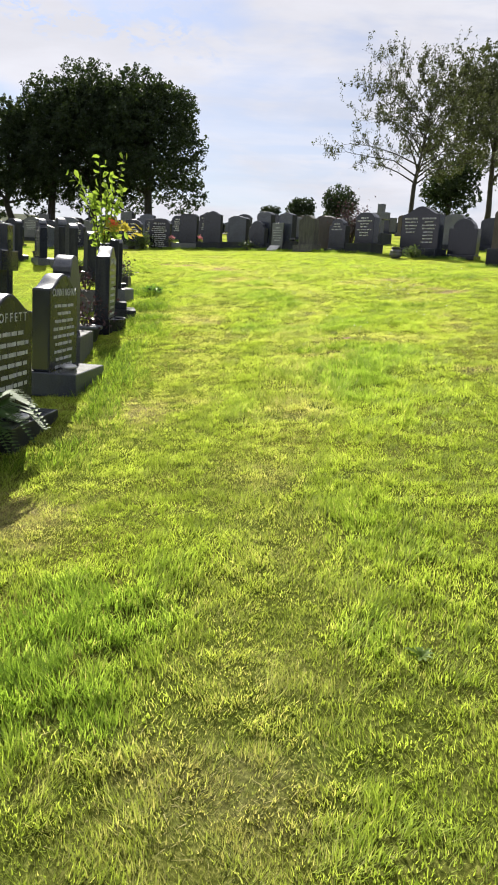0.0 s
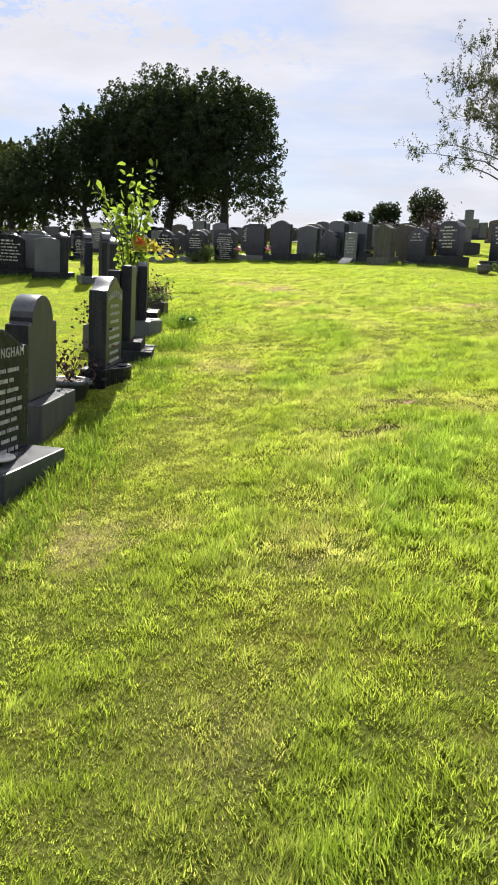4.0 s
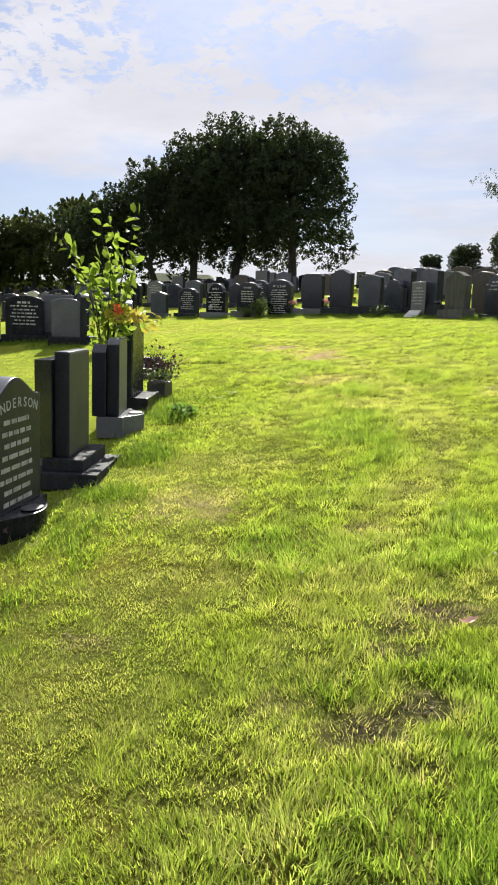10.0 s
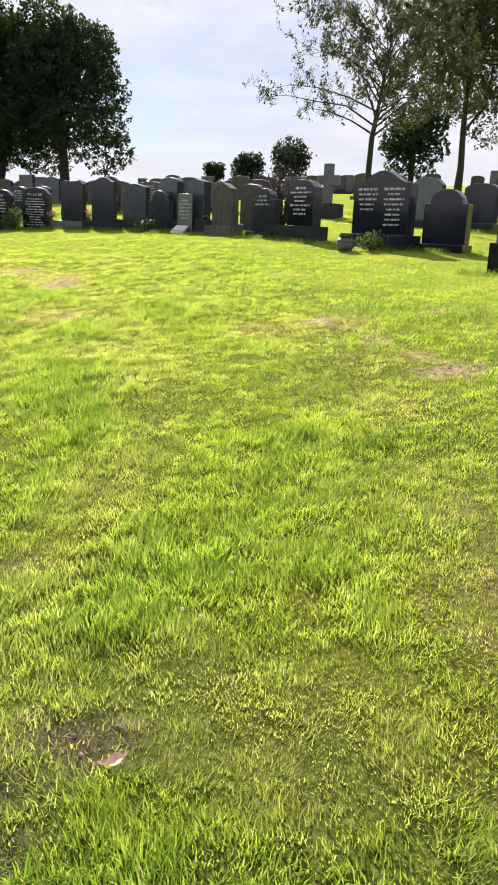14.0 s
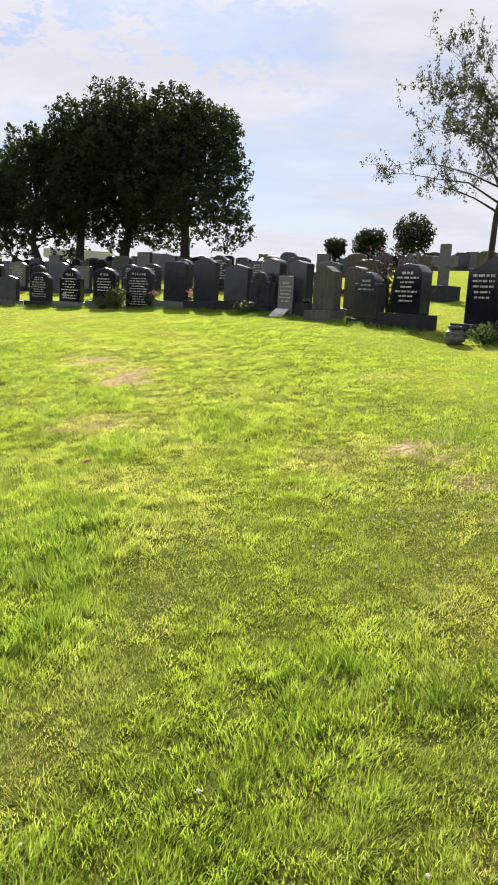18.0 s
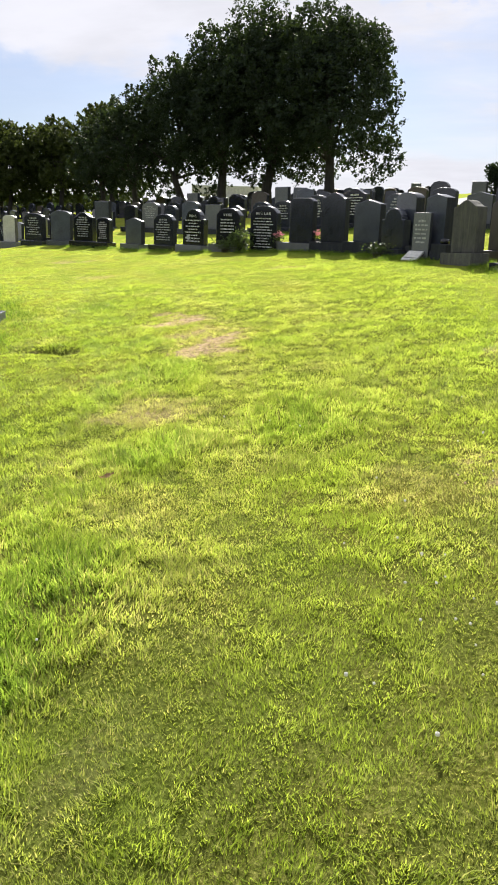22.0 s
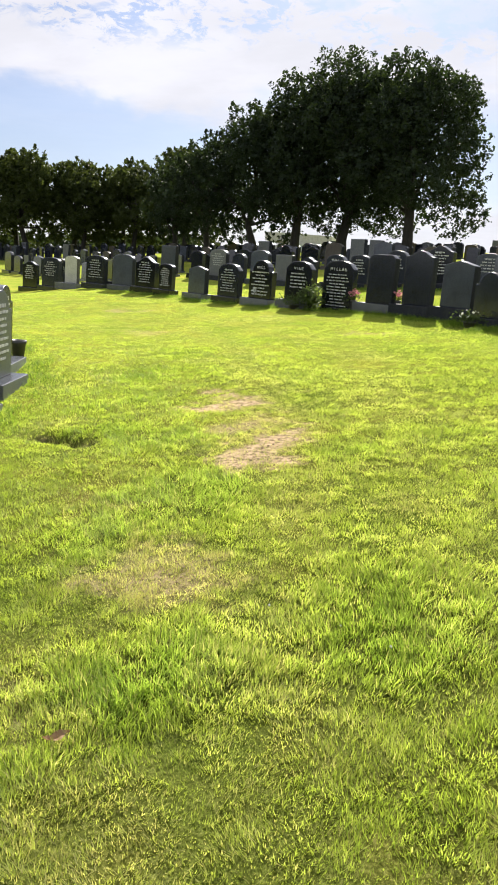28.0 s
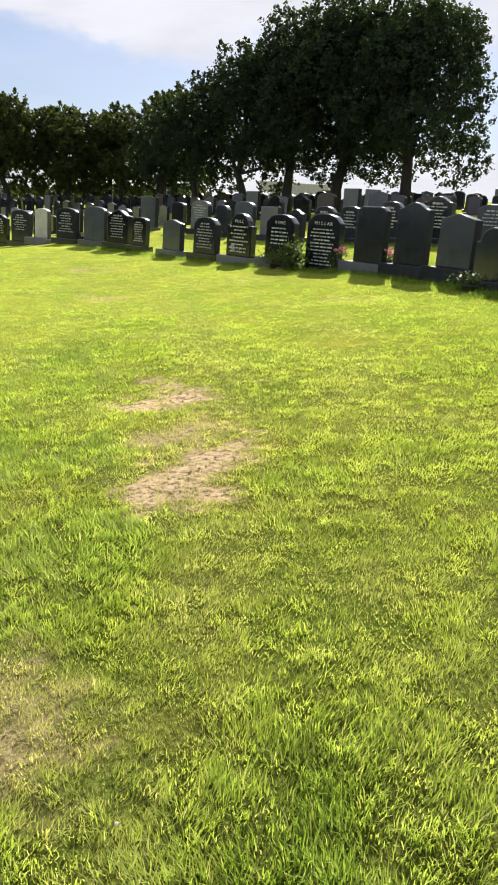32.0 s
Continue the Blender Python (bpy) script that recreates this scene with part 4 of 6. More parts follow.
def clumps(rng, blobs, count, hollow=0.55, per=14, tight=0.13, shoots=7):
    """Points in clusters that fill a crown made of rounded masses (x, y, z, radius, height), with upright shoots along its top."""
    vol = np.array([b[3] ** 2 for b in blobs]); vol /= vol.sum()
    pts = []
    for b, share in zip(blobs, vol):
        k = max(1, int(count * share / per))
        d = rng.normal(0, 1, (k, 3)); d /= np.linalg.norm(d, axis=1)[:, None]
        r = rng.uniform(hollow ** 3, 1.0, k) ** (1 / 3)
        c = np.array(b[:3]) + d * r[:, None] * np.array([b[3], b[3], b[4]])
        size = tight * (b[3] + b[4]) / 2
        pts.append((c[:, None] + rng.normal(0, size * 0.5, (k, per, 3))).reshape(-1, 3))
        tips = d[(d[:, 2] > 0.2) & (r > 0.9)][:shoots]
        for t in tips:
            n = 16
            u = rng.uniform(0, 1, n)
            top = np.array(b[:3]) + t * np.array([b[3], b[3], b[4]])
            pts.append(top + np.stack([rng.normal(0, 0.055, n) * b[3] * (1 - 0.7 * u), rng.normal(0, 0.055, n) * b[3] * (1 - 0.7 * u), u * 0.13 * b[3]], 1) + t * 0.05)
    return np.concatenate(pts)


def branching(bm, rng, start, tips, radius, bends=0.12):
    for t in tips:
        a, b = Vector(start[rng.integers(len(start))]), Vector(t)
        ln = (b - a).length
        pts = [a.lerp(b, u) + Vector(rng.normal(0, bends * ln * u * (1.2 - u), 3)) + Vector((0, 0, 0.10 * ln * math.sin(math.pi * u))) for u in (0, 0.3, 0.6, 1.0)]
        tube(bm, pts, [radius, radius * 0.7, radius * 0.42, radius * 0.12], 5)


def broad_tree(x, y, height, spread, seed, leaves=14000, size=0.26, fork=0.28, label="", mat=None, low=0.2, masses=11, girth=0.028):
    """A tree with a full crown: trunk, limbs and a crown of leaves in uneven masses."""
    rng = np.random.default_rng(seed)
    root = thing("tree", pose(x, y, level(x, y) - 0.1), label, "tree", "broadleaf trees behind the graves")
    tr = girth * height
    bm = bmesh.new()
    spine = [(0, 0, 0), (rng.normal(0, .05), rng.normal(0, .05), height * fork * 0.5), (rng.normal(0, .1), rng.normal(0, .1), height * fork), (rng.normal(0, .2), rng.normal(0, .2), height * 0.6), (rng.normal(0, .3), rng.normal(0, .3), height * 0.85)]
    tube(bm, spine, [tr * 1.35, tr, tr * 0.85, tr * 0.5, tr * 0.12], 9)
    part("trunk", bm, BARK, root)
    blobs = []
    for i in range(masses):
        a = i * 2.4 + rng.uniform(0, .8)
        u = (i + 0.5) / masses
        z = height * (low + 0.14 + (0.80 - low) * u)
        r = spread * 0.64 * math.sqrt(max(0.02, 1 - u ** 1.9)) * (0.84 + 0.16 * min(1, u / 0.3)) * rng.uniform(0.92, 1.06)
        blobs.append((r * math.cos(a), r * math.sin(a), z, spread * rng.uniform(0.36, 0.46), height * rng.uniform(0.12, 0.16)))
    blobs.append((0, 0, height * 0.62, spread * 0.70, height * 0.26))
    blobs.append((0, 0, height * 0.80, spread * 0.66, height * 0.16))
    bm = bmesh.new()
    branching(bm, rng, [spine[2], spine[3], Vector(spine[2]).lerp(Vector(spine[3]), 0.5)], [b[:3] for b in blobs], tr * 0.5)
    part("branchwork", bm, BARK, root)
    pts = clumps(rng, blobs, leaves)
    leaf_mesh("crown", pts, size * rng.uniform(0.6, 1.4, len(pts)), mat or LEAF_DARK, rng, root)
    return root


def open_tree(x, y, height, spread, seed, leaves, size, label, lean=(0.0, 0.0)):
    """A young tree with a thin crown: limbs fan out low, and fine shoots carry strings of small leaves."""
    rng = np.random.default_rng(seed)
    root = thing("tree", pose(x, y, level(x, y) - 0.1), label, "tree", "young trees behind the graves")
    bm = bmesh.new()
    fork = height * 0.31
    spine = [Vector((0, 0, 0)), Vector((0.02, 0, fork * 0.5)), Vector((0.04, 0, fork)), Vector((0.20, 0.02, height * 0.50)), Vector((0.42, 0.05, height * 0.78))]
    tube(bm, spine, [0.105, 0.085, 0.075, 0.040, 0.010], 8)
    part("trunk", bm, BARK, root)
    bm = bmesh.new()
    shoots = []
    n = 34
    for i in range(n):
        a = i * 2.39996 + rng.uniform(-.25, .25)
        rise = (i + 0.5) / n
        start = spine[2].lerp(spine[4], rise * 0.9)
        out = spread * (1.0 - 0.42 * rise) * rng.uniform(0.75, 1.05)
        end = Vector((out * math.cos(a) + lean[0] * (1 - rise), out * math.sin(a), min(height * 0.93, start.z + height * rng.uniform(0.10, 0.30) * (0.7 + 0.7 * rise))))
        limb = [start.lerp(end, u) + Vector((0, 0, 0.09 * height * math.sin(math.pi * u) * rng.uniform(0.5, 1))) for u in (0, .25, .5, .75, 1)]
        thick = 0.034 * (1 - 0.5 * rise)
        tube(bm, limb, [thick, thick * 0.7, thick * 0.45, thick * 0.25, 0.003], 5)
        for j in range(11):
            u = rng.uniform(0.22, 1.0)
            k = min(3, int(u * 4)); p = limb[k].lerp(limb[k + 1], u * 4 - k)
            d = Vector((math.cos(a) * 0.45 + rng.normal(0, 0.5), math.sin(a) * 0.45 + rng.normal(0, 0.5), rng.uniform(-0.15, 0.75))) * rng.uniform(0.35, 0.85)
            q = p + d
            tube(bm, [p, p.lerp(q, 0.5) + Vector((0, 0, 0.05)), q], [0.008, 0.005, 0.002], 3)
            for t in range(4):
                b = p.lerp(q, rng.uniform(0.15, 1.0))
                up = rng.uniform(-0.45, 0.45) + 0.35 * rise
                e = b + Vector((rng.normal(0, 0.14), rng.normal(0, 0.14), up)) * rng.uniform(0.5, 1.0)
                tube(bm, [b, e], [0.004, 0.0015], 3)
                shoots.append((b, e, rng.uniform(0.25, 1.0) * (0.55 + 0.6 * rise + 0.25 * (math.cos(a) > 0))))
    part("branchwork", bm, BARK, root)
    per = leaves / sum(w for _, _, w in shoots)
    pts = np.array([tuple(b.lerp(e, rng.uniform(0.05, 1.15)) + Vector(rng.normal(0, 0.035, 3))) for b, e, w in shoots for _ in range(int(per * w + rng.uniform(0, 1)))])
    leaf_mesh("crown", pts, size * rng.uniform(0.6, 1.4, len(pts)), LEAF_MID, rng, root, slim=0.42, droop=(0, 0, -0.5))
    return root


def ball_tree(x, y, z, r, seed, label, stem=1.0, squash=0.9):
    """A clipped, rounded evergreen."""
    rng = np.random.default_rng(seed)
    base = level(x, y)
    root = thing("shrub_tree", pose(x, y, base - 0.1), label, "tree", "rounded evergreen trees")
    bm = bmesh.new()
    tube(bm, [(0, 0, 0), (0, 0, max(0.4, z - base))], [0.16, 0.1], 7)
    part("trunk", bm, BARK, root)
    blobs = [(0, 0, z - base, r * 0.86, r * 0.86 * squash), (0, 0, (z - base) * 0.5, r * 0.72, (z - base) * 0.45)]
    for i in range(9):
        a = i * 2.4
        blobs.append((r * 0.52 * math.cos(a), r * 0.52 * math.sin(a), z - base + squash * r * rng.uniform(-0.7, 0.45), r * 0.45, r * 0.40))
    pts = clumps(rng, blobs, 10000, 0.3, 8, 0.10, 0)
    leaf_mesh("crown", pts, 0.05 * r * rng.uniform(0.6, 1.4, len(pts)) + 0.06, LEAF_DARK, rng, root)
    return root


# ---- the main row of graves, along the crest ----
ROW = "headstones of the main curved row"
headstone(-15.75, 29.75, -8, 0.62, 0.82, 0.12, "arch", "dark", "dark grey granite headstone with a curved top", lines=6, seed=1, group=ROW)
headstone(-16.65, 28.99, -5, 0.62, 0.92, 0.12, "ogee", "black", "black granite headstone with white lettering", lines=7, seed=2, letter=WHITE_LETTER, group=ROW)
headstone(-15.25, 28.32, -6, 0.70, 0.96, 0.13, "arch", "dark", "dark granite headstone with a low curved top and white lines", lines=7, seed=3, letter=SILVER_LETTER, group=ROW)
headstone(-14.06, 27.80, -10, 0.50, 0.92, 0.12, "arch", "pale", "pale weathered stone headstone on a wide step", plinth=(0.40, 0.42, 0.16), group=ROW, plinth_stone="grey")
headstone(-12.69, 27.13, -10, 0.72, 0.86, 0.13, "arch", "dark", "dark granite headstone with faint lettering", lines=8, seed=4, group=ROW)
headstone(-12.2, 27.55, -12, 0.60, 0.86, 0.13, "ogee", "black", "black granite headstone close behind another", group=ROW)
headstone(-11.40, 26.56, -14, 0.76, 0.90, 0.12, "arch", "blue", "plain blue-grey granite headstone with a carved crest", group=ROW)
headstone(-10.40, 26.12, -15, 0.72, 0.84, 0.14, "ogee", "black", "polished black headstone with silver lettering", lines=9, seed=6, group=ROW)
headstone(-9.57, 25.73, -18, 0.50, 0.72, 0.12, "arch", "black", "small black headstone with white lettering", lines=9, seed=7, letter=WHITE_LETTER, group=ROW)
headstone(-8.31, 25.05, -24, 0.62, 0.72, 0.12, "gable", "blue", "plain blue-grey headstone with a slightly peaked top", group=ROW)
headstone(-7.23, 24.51, -21, 0.66, 0.80, 0.13, "peon", "dark", "dark granite headstone with a shouldered curved top", lines=9, seed=9, group=ROW, letter=SILVER_LETTER)
hull = headstone(-6.25, 24.03, -25, 0.70, 0.88, 0.13, "round", "black", "black granite headstone with a rounded head", heading="HULL", lines=8, seed=10, letter=WHITE_LETTER, group=ROW, plinth=(0.18, 0.34, 0.13), plinth_stone="grey")
headstone(-5.24, 23.55, -22, 0.68, 0.86, 0.13, "peon", "black", "black granite headstone with a bowed head and white letters", heading="VINE", lines=5, seed=11, letter=WHITE_LETTER, group=ROW, plinth=(0.18, 0.34, 0.14), plinth_stone="grey")
headstone(-4.33, 23.21, -21, 0.70, 0.86, 0.13, "peon", "black", "black granite headstone with many white lines of names", heading="MILLAR", lines=11, seed=12, letter=WHITE_LETTER, group=ROW, plinth=(0.0, 0.2, 0.03))
headstone(-3.44, 22.86, -24, 0.58, 0.95, 0.13, "clip", "dark", "tall plain dark headstone with cut corners", group=ROW, plinth=(0.30, 0.36, 0.13), plinth_stone="grey")
headstone(-2.70, 22.46, -24, 0.56, 1.03, 0.13, "ogee", "dark", "tall plain dark grey headstone with a swept top", group=ROW, plinth=(0.26, 0.36, 0.16), plinth_stone="rough")
headstone(-1.94, 21.92, -32, 0.62, 0.88, 0.14, "gable", "blue", "blue-grey granite headstone with a low peaked top", group=ROW, plinth=(0.24, 0.36, 0.17), plinth_stone="rough")
headstone(-1.34, 21.22, -40, 0.58, 0.74, 0.14, "round", "dark", "small dark headstone with shoulders", group=ROW, plinth=(0.10, 0.32, 0.10), plinth_stone="rough")
headstone(-1.16, 21.34, -45, 0.56, 0.97, 0.16, "arch", "blue", "blue-grey headstone with a black side, behind a smaller one", group=ROW, plinth=(0.16, 0.34, 0.14), plinth_stone="rough")
headstone(-0.55, 20.50, -42, 0.46, 0.92, 0.18, "gable", "blue", "blue-grey granite headstone with a peaked top", group=ROW, plinth=(0.10, 0.34, 0.10), plinth_stone="rough")
headstone(-0.78, 20.42, -42, 0.40, 0.68, 0.05, "flat", "grey", "thin grey slab with faint lettering leaning before a headstone", group=ROW, plinth=(0.02, 0.1, 0.02), plinth_stone="rough", lines=6, seed=15)
block = thing("stone_block", pose(-0.40, 20.16, level(-0.40, 20.16) - 0.02, 0, 0, -42), "rough grey granite block at the foot of a headstone", "stone")
part("body", box(0.34, 0.22, 0.24, 0, 0.012), GRANITE["rough"], block)
part("vase", lathe([(0.05, 0.24), (0.07, 0.26), (0.06, 0.31), (0.04, 0.32)], 14), GRANITE["black"], block, "small black vase")
headstone(0.0, 19.50, -48, 0.54, 0.84, 0.16, "ogee", "worn", "streaked weathered sandstone headstone, leaning slightly", group=ROW, plinth=(0.16, 0.30, 0.14), lean=-1.5, plinth_stone="worn")
headstone(0.45, 19.75, -50, 0.50, 0.80, 0.14, "arch", "brown", "brown granite headstone half hidden behind another", group=ROW)
headstone(0.70, 18.58, -48, 0.54, 0.74, 0.15, "round", "dark", "small dark weathered headstone with shoulders", lines=3, seed=16, group=ROW, plinth=(0.06, 0.28, 0.06), plinth_stone="rough")
headstone(1.28, 17.87, -46, 0.54, 0.87, 0.20, "peon", "mirror", "thick black granite headstone with white lettering", lines=7, seed=17, letter=WHITE_LETTER, group=ROW, plinth=(0.22, 0.40, 0.20), plinth_stone="rough")
double = headstone(2.36, 17.00, -46, 0.98, 1.02, 0.18, "ogee", "mirror", "wide black double headstone with two columns of lettering", group=ROW, plinth=(0.16, 0.40, 0.16), plinth_stone="dark")
for k, (n, x0) in enumerate(((5, -0.23), (8, 0.23))):
    rng = random.Random(k)
    rows = [(0.036 if i == 0 else 0.026, 0.36 if i == 0 else rng.uniform(0.2, 0.38)) for i in range(n)]
    part("inscription", bars(rows, 0.98, 0.80, 0.068, -0.0915, 60 + k, False, x0), WHITE_LETTER, tablet_of(double), "a column of white lettering")["kind"] = "stuff"
headstone(3.16, 16.52, -40, 0.64, 0.80, 0.16, "round", "mirror", "black headstone with a rounded head between shoulders", group=ROW, plinth=(0.06, 0.3, 0.08))
headstone(3.52, 14.15, -38, 0.66, 1.00, 0.16, "arch", "brown", "brown-grey headstone on a tall dark base", group=ROW, plinth=(0.05, 0.30, 0.30), plinth_stone="black")
headstone(4.75, 15.9, -36, 0.66, 0.92, 0.14, "arch", "dark", "dark granite headstone near the lawn edge", group=ROW)
headstone(5.1, 13.4, -40, 0.66, 0.92, 0.14, "ogee", "grey", "grey granite headstone near the lawn edge", group=ROW)

def emblem(root, x, z, depth, r):
    """A flower cut into the face: a bloom of petals on a stalk with leaves."""
    bm = bmesh.new()
    rng = random.Random(3)

    def petal(cx, cz, a, ln, w):
        u, v = Vector((math.cos(a), 0, math.sin(a))), Vector((-math.sin(a), 0, math.cos(a)))
        c = Vector((cx, depth, cz))
        bm.faces.new([bm.verts.new(c + u * ln * p + v * w * q) for p, q in ((0.15, 0), (0.5, -0.5), (0.9, -0.3), (1, 0), (0.9, 0.3), (0.5, 0.5))])

    for k in range(8):
        petal(x, z, k * math.pi / 4 + rng.uniform(-.1, .1), r * rng.uniform(0.8, 1.0), r * 0.5)
    for k in range(5):
        petal(x + r * (0.7 + 0.55 * k), z - r * (0.2 + 0.18 * k), -0.3 + (0.9 if k % 2 else -0.9), r * 0.7, r * 0.22)
    part("carved_flower", bm, SILVER_LETTER, tablet_of(root), "pale carved flower spray")["kind"] = "stuff"


emblem(hull, -0.16, 0.32, -0.068, 0.075)

# ---- the row behind it ----
BACK = "headstones of the second row"
for x, y, w, h, shape, stone, lines in [
    (-15.6, 32.4, 0.62, 0.85, "arch", "dark", 0), (-14.2, 31.8, 0.62, 0.80, "ogee", "black", 6), (-12.99, 31.24, 0.90, 1.05, "flat", "blue", 0),
    (-11.55, 30.56, 0.62, 0.86, "arch", "black", 0), (-10.60, 30.14, 0.86, 0.95, "arch", "grey", 6), (-9.75, 29.8, 0.6, 0.86, "peon", "dark", 0),
    (-8.89, 29.38, 0.80, 0.98, "arch", "blue", 0), (-7.97, 28.95, 0.70, 0.86, "flat", "grey", 0), (-7.1, 28.5, 0.6, 0.8, "ogee", "dark", 0),
    (-6.18, 27.99, 0.66, 0.86, "peon", "dark", 5), (-5.45, 27.63, 0.62, 0.84, "arch", "dark", 6), (-4.42, 27.12, 0.60, 0.90, "peon", "dark", 7),
    (-3.36, 26.65, 0.72, 0.98, "ogee", "black", 8), (-2.25, 26.2, 0.70, 0.80, "arch", "blue", 5), (-1.2, 25.6, 0.62, 0.90, "arch", "dark", 0),
    (-0.4, 25.0, 0.62, 0.80, "gable", "grey", 0), (0.5, 24.4, 0.6, 0.82, "arch", "brown", 0), (3.0, 21.4, 0.66, 0.85, "arch", "grey", 0),
    (3.65, 20.5, 0.7, 0.95, "peon", "grey", 0), (4.4, 19.6, 0.66, 0.85, "arch", "dark", 0), (5.2, 18.8, 0.7, 0.9, "ogee", "dark", 0),
]:
    headstone(x, y, -26 if x < 1.2 else -44, w * 0.94, h * 0.92, 0.13, shape, stone, f"{ {'blue': 'blue-grey', 'worn': 'weathered'}.get(stone, stone) } granite headstone standing in the row behind", lines=lines, seed=int(x * 10) % 97, group=BACK, letter=WHITE_LETTER if lines > 6 else SILVER_LETTER)


def stone_cross(x, y, turn, h, stone, label):
    root = thing("cross_monument", pose(x, y, level(x, y) - 0.03, 0, 0, turn), label, "cross")
    t = 0.16 * h
    pts = [(-t / 2, 0), (t / 2, 0), (t / 2, h * 0.36), (h * 0.25, h * 0.36), (h * 0.25, h * 0.53), (t / 2, h * 0.53), (t / 2, h * 0.74), (-t / 2, h * 0.74), (-t / 2, h * 0.53), (-h * 0.25, h * 0.53), (-h * 0.25, h * 0.36), (-t / 2, h * 0.36)]
    bm = prism(pts, 0.14, "y", 0.01)
    bmesh.ops.translate(bm, verts=bm.verts, vec=(0, 0, h * 0.26))
    part("cross", bm, GRANITE[stone], root)
    part("plinth", box(h * 0.5, h * 0.4, h * 0.28, 0, 0.015), GRANITE["rough"], root)
    return root


stone_cross(1.99, 22.88, -44, 1.12, "grey", "grey granite cross on a square block")
stone_cross(-2.85, 7.3, 95, 1.12, "dark", "dark stone cross rising behind other headstones")

# ---- the rows further up the hill ----
FAR = "headstones of the far rows"
CREST = [(-40.0, 39.5), (-17.5, 29.4), (-12.85, 27.2), (-9.7, 25.8), (-7.2, 24.45), (-5.33, 23.55), (-3.6, 22.9), (-2.0, 21.9), (-0.7, 20.5), (0.6, 18.6), (2.35, 17.0), (4.2, 15.9), (9.0, 13.0)]


def far_rows():
    rng = random.Random(21)
    shapes = ["arch", "ogee", "gable", "peon", "flat", "round", "clip", "arch"]
    stones = ["dark", "black", "blue", "dark", "grey", "black", "dark", "brown"]
    words = {"dark": "dark grey", "blue": "blue-grey", "black": "black", "grey": "grey", "brown": "brown"}
    kinds = []
    for i, (sh, st) in enumerate(zip(shapes, stones)):
        kinds.append(headstone(-30 - i * 1.1, 44 + i * 0.5, -26, 0.62 + 0.03 * (i % 4), 0.78 + 0.05 * (i % 5), 0.14, sh, st, f"{words[st]} granite headstone in a distant row", group=FAR, seed=i))
    line = [Vector(p) for p in CREST]
    for off, first in ((4.4, 0.5), (9.0, 0.2), (13.6, 0.3), (17.4, 0.8), (21.6, 0.1), (25.4, 0.6), (29.6, 0.2), (33.4, 0.9)):
        for a, b in zip(line[:-1], line[1:]):
            along = (b - a)
            nrm = Vector((-along.y, along.x)).normalized()
            # the rows keep their spacing on the outside of the bend
            ln = along.length
            steps = int(ln * (1.0 + 0.35 * (a.x > -3)) / 1.05)
            for k in range(steps):
                if rng.random() < (0.06 if a.x < -6 else 0.14) or (off < 5 and a.x > -18) or (off < 10 and a.x > -7):
                    continue
                p = a + along * ((k + first * 0.7 + rng.uniform(-0.1, 0.1)) / max(1, steps))
                d = off
                q = p + nrm * d
                r = math.hypot(q.x, q.y)
                azm = math.degrees(math.atan2(-q.x, q.y))
                if r > 62 or azm < -19 or azm > 50 or math.hypot(q.x - 3.5, q.y - 28.7) < 0.7 or (q.y > 40 and abs(q.x + 3.4) < 2.2):
                    continue
                ob = kinds[rng.randrange(8)]
                t = math.degrees(math.atan2(along.y, along.x)) + rng.uniform(-4, 4)
                s = rng.uniform(0.85, 1.08)
                c = copy_thing(ob, pose(q.x, q.y, level(q.x, q.y) - 0.05, 0, rng.uniform(-1.5, 1.5), t) @ Matrix.Scale(s, 4))
                c.matrix_basis = pose(q.x, q.y, level(q.x, q.y) - 0.05, rng.uniform(-1.5, 1.5), rng.uniform(-1.5, 1.5), t) @ Matrix.Scale(s, 4)


far_rows()


def far_road():
    """A narrow tarmac road that runs up the hill beyond the rows."""
    line = [(-4.0, 41.0), (-3.5, 49.0), (-2.9, 60.0), (-2.2, 75.0), (-1.0, 95.0)]
    bm = bmesh.new()
    rows = []
    for (ax, ay), (bx, by) in zip(line[:-1], line[1:]):
        for k in range(8):
            x, y = ax + (bx - ax) * k / 8, ay + (by - ay) * k / 8
            rows.append([bm.verts.new((x + u, y, float(slope(x + u, y)) + 0.05 + h)) for u, h in ((-1.35, -0.3), (-1.3, 0), (0, 0.02), (1.3, 0), (1.35, -0.3))])
    for a, b in zip(rows[:-1], rows[1:]):
        for k in range(4):
            bm.faces.new((a[k], a[k + 1], b[k + 1], b[k]))
    tagged(part("road", bm, TARMAC), "narrow pale tarmac road climbing past the far rows", "road", kind="structure")


far_road()

# ---- the near row, seen end on ----
headstone(-1.75, 4.44, 87, 0.64, 0.84, 0.13, "ogee", "black", "black headstone with pale carved lettering beside a fern", heading="MOFFETT", lines=6, seed=31, letter=SILVER_LETTER, group=SIDE, plinth=(0.08, 0.36, 0.12), plinth_stone="dark", fine=True)
headstone(-1.80, 5.62, 88, 0.60, 0.82, 0.13, "ogee", "black", "dark headstone with pale lettering on a broad polished base", heading="CUNNINGHAM", lines=9, seed=32, letter=SILVER_LETTER, group=SIDE, plinth=(0.08, 0.44, 0.14), plinth_stone="blue", fine=True)
headstone(-2.02, 6.58, 97, 0.58, 0.87, 0.15, "round", "slate", "plain dark grey headstone with a rounded head", group=SIDE, plinth=(0.16, 0.30, 0.22), plinth_stone="slate")
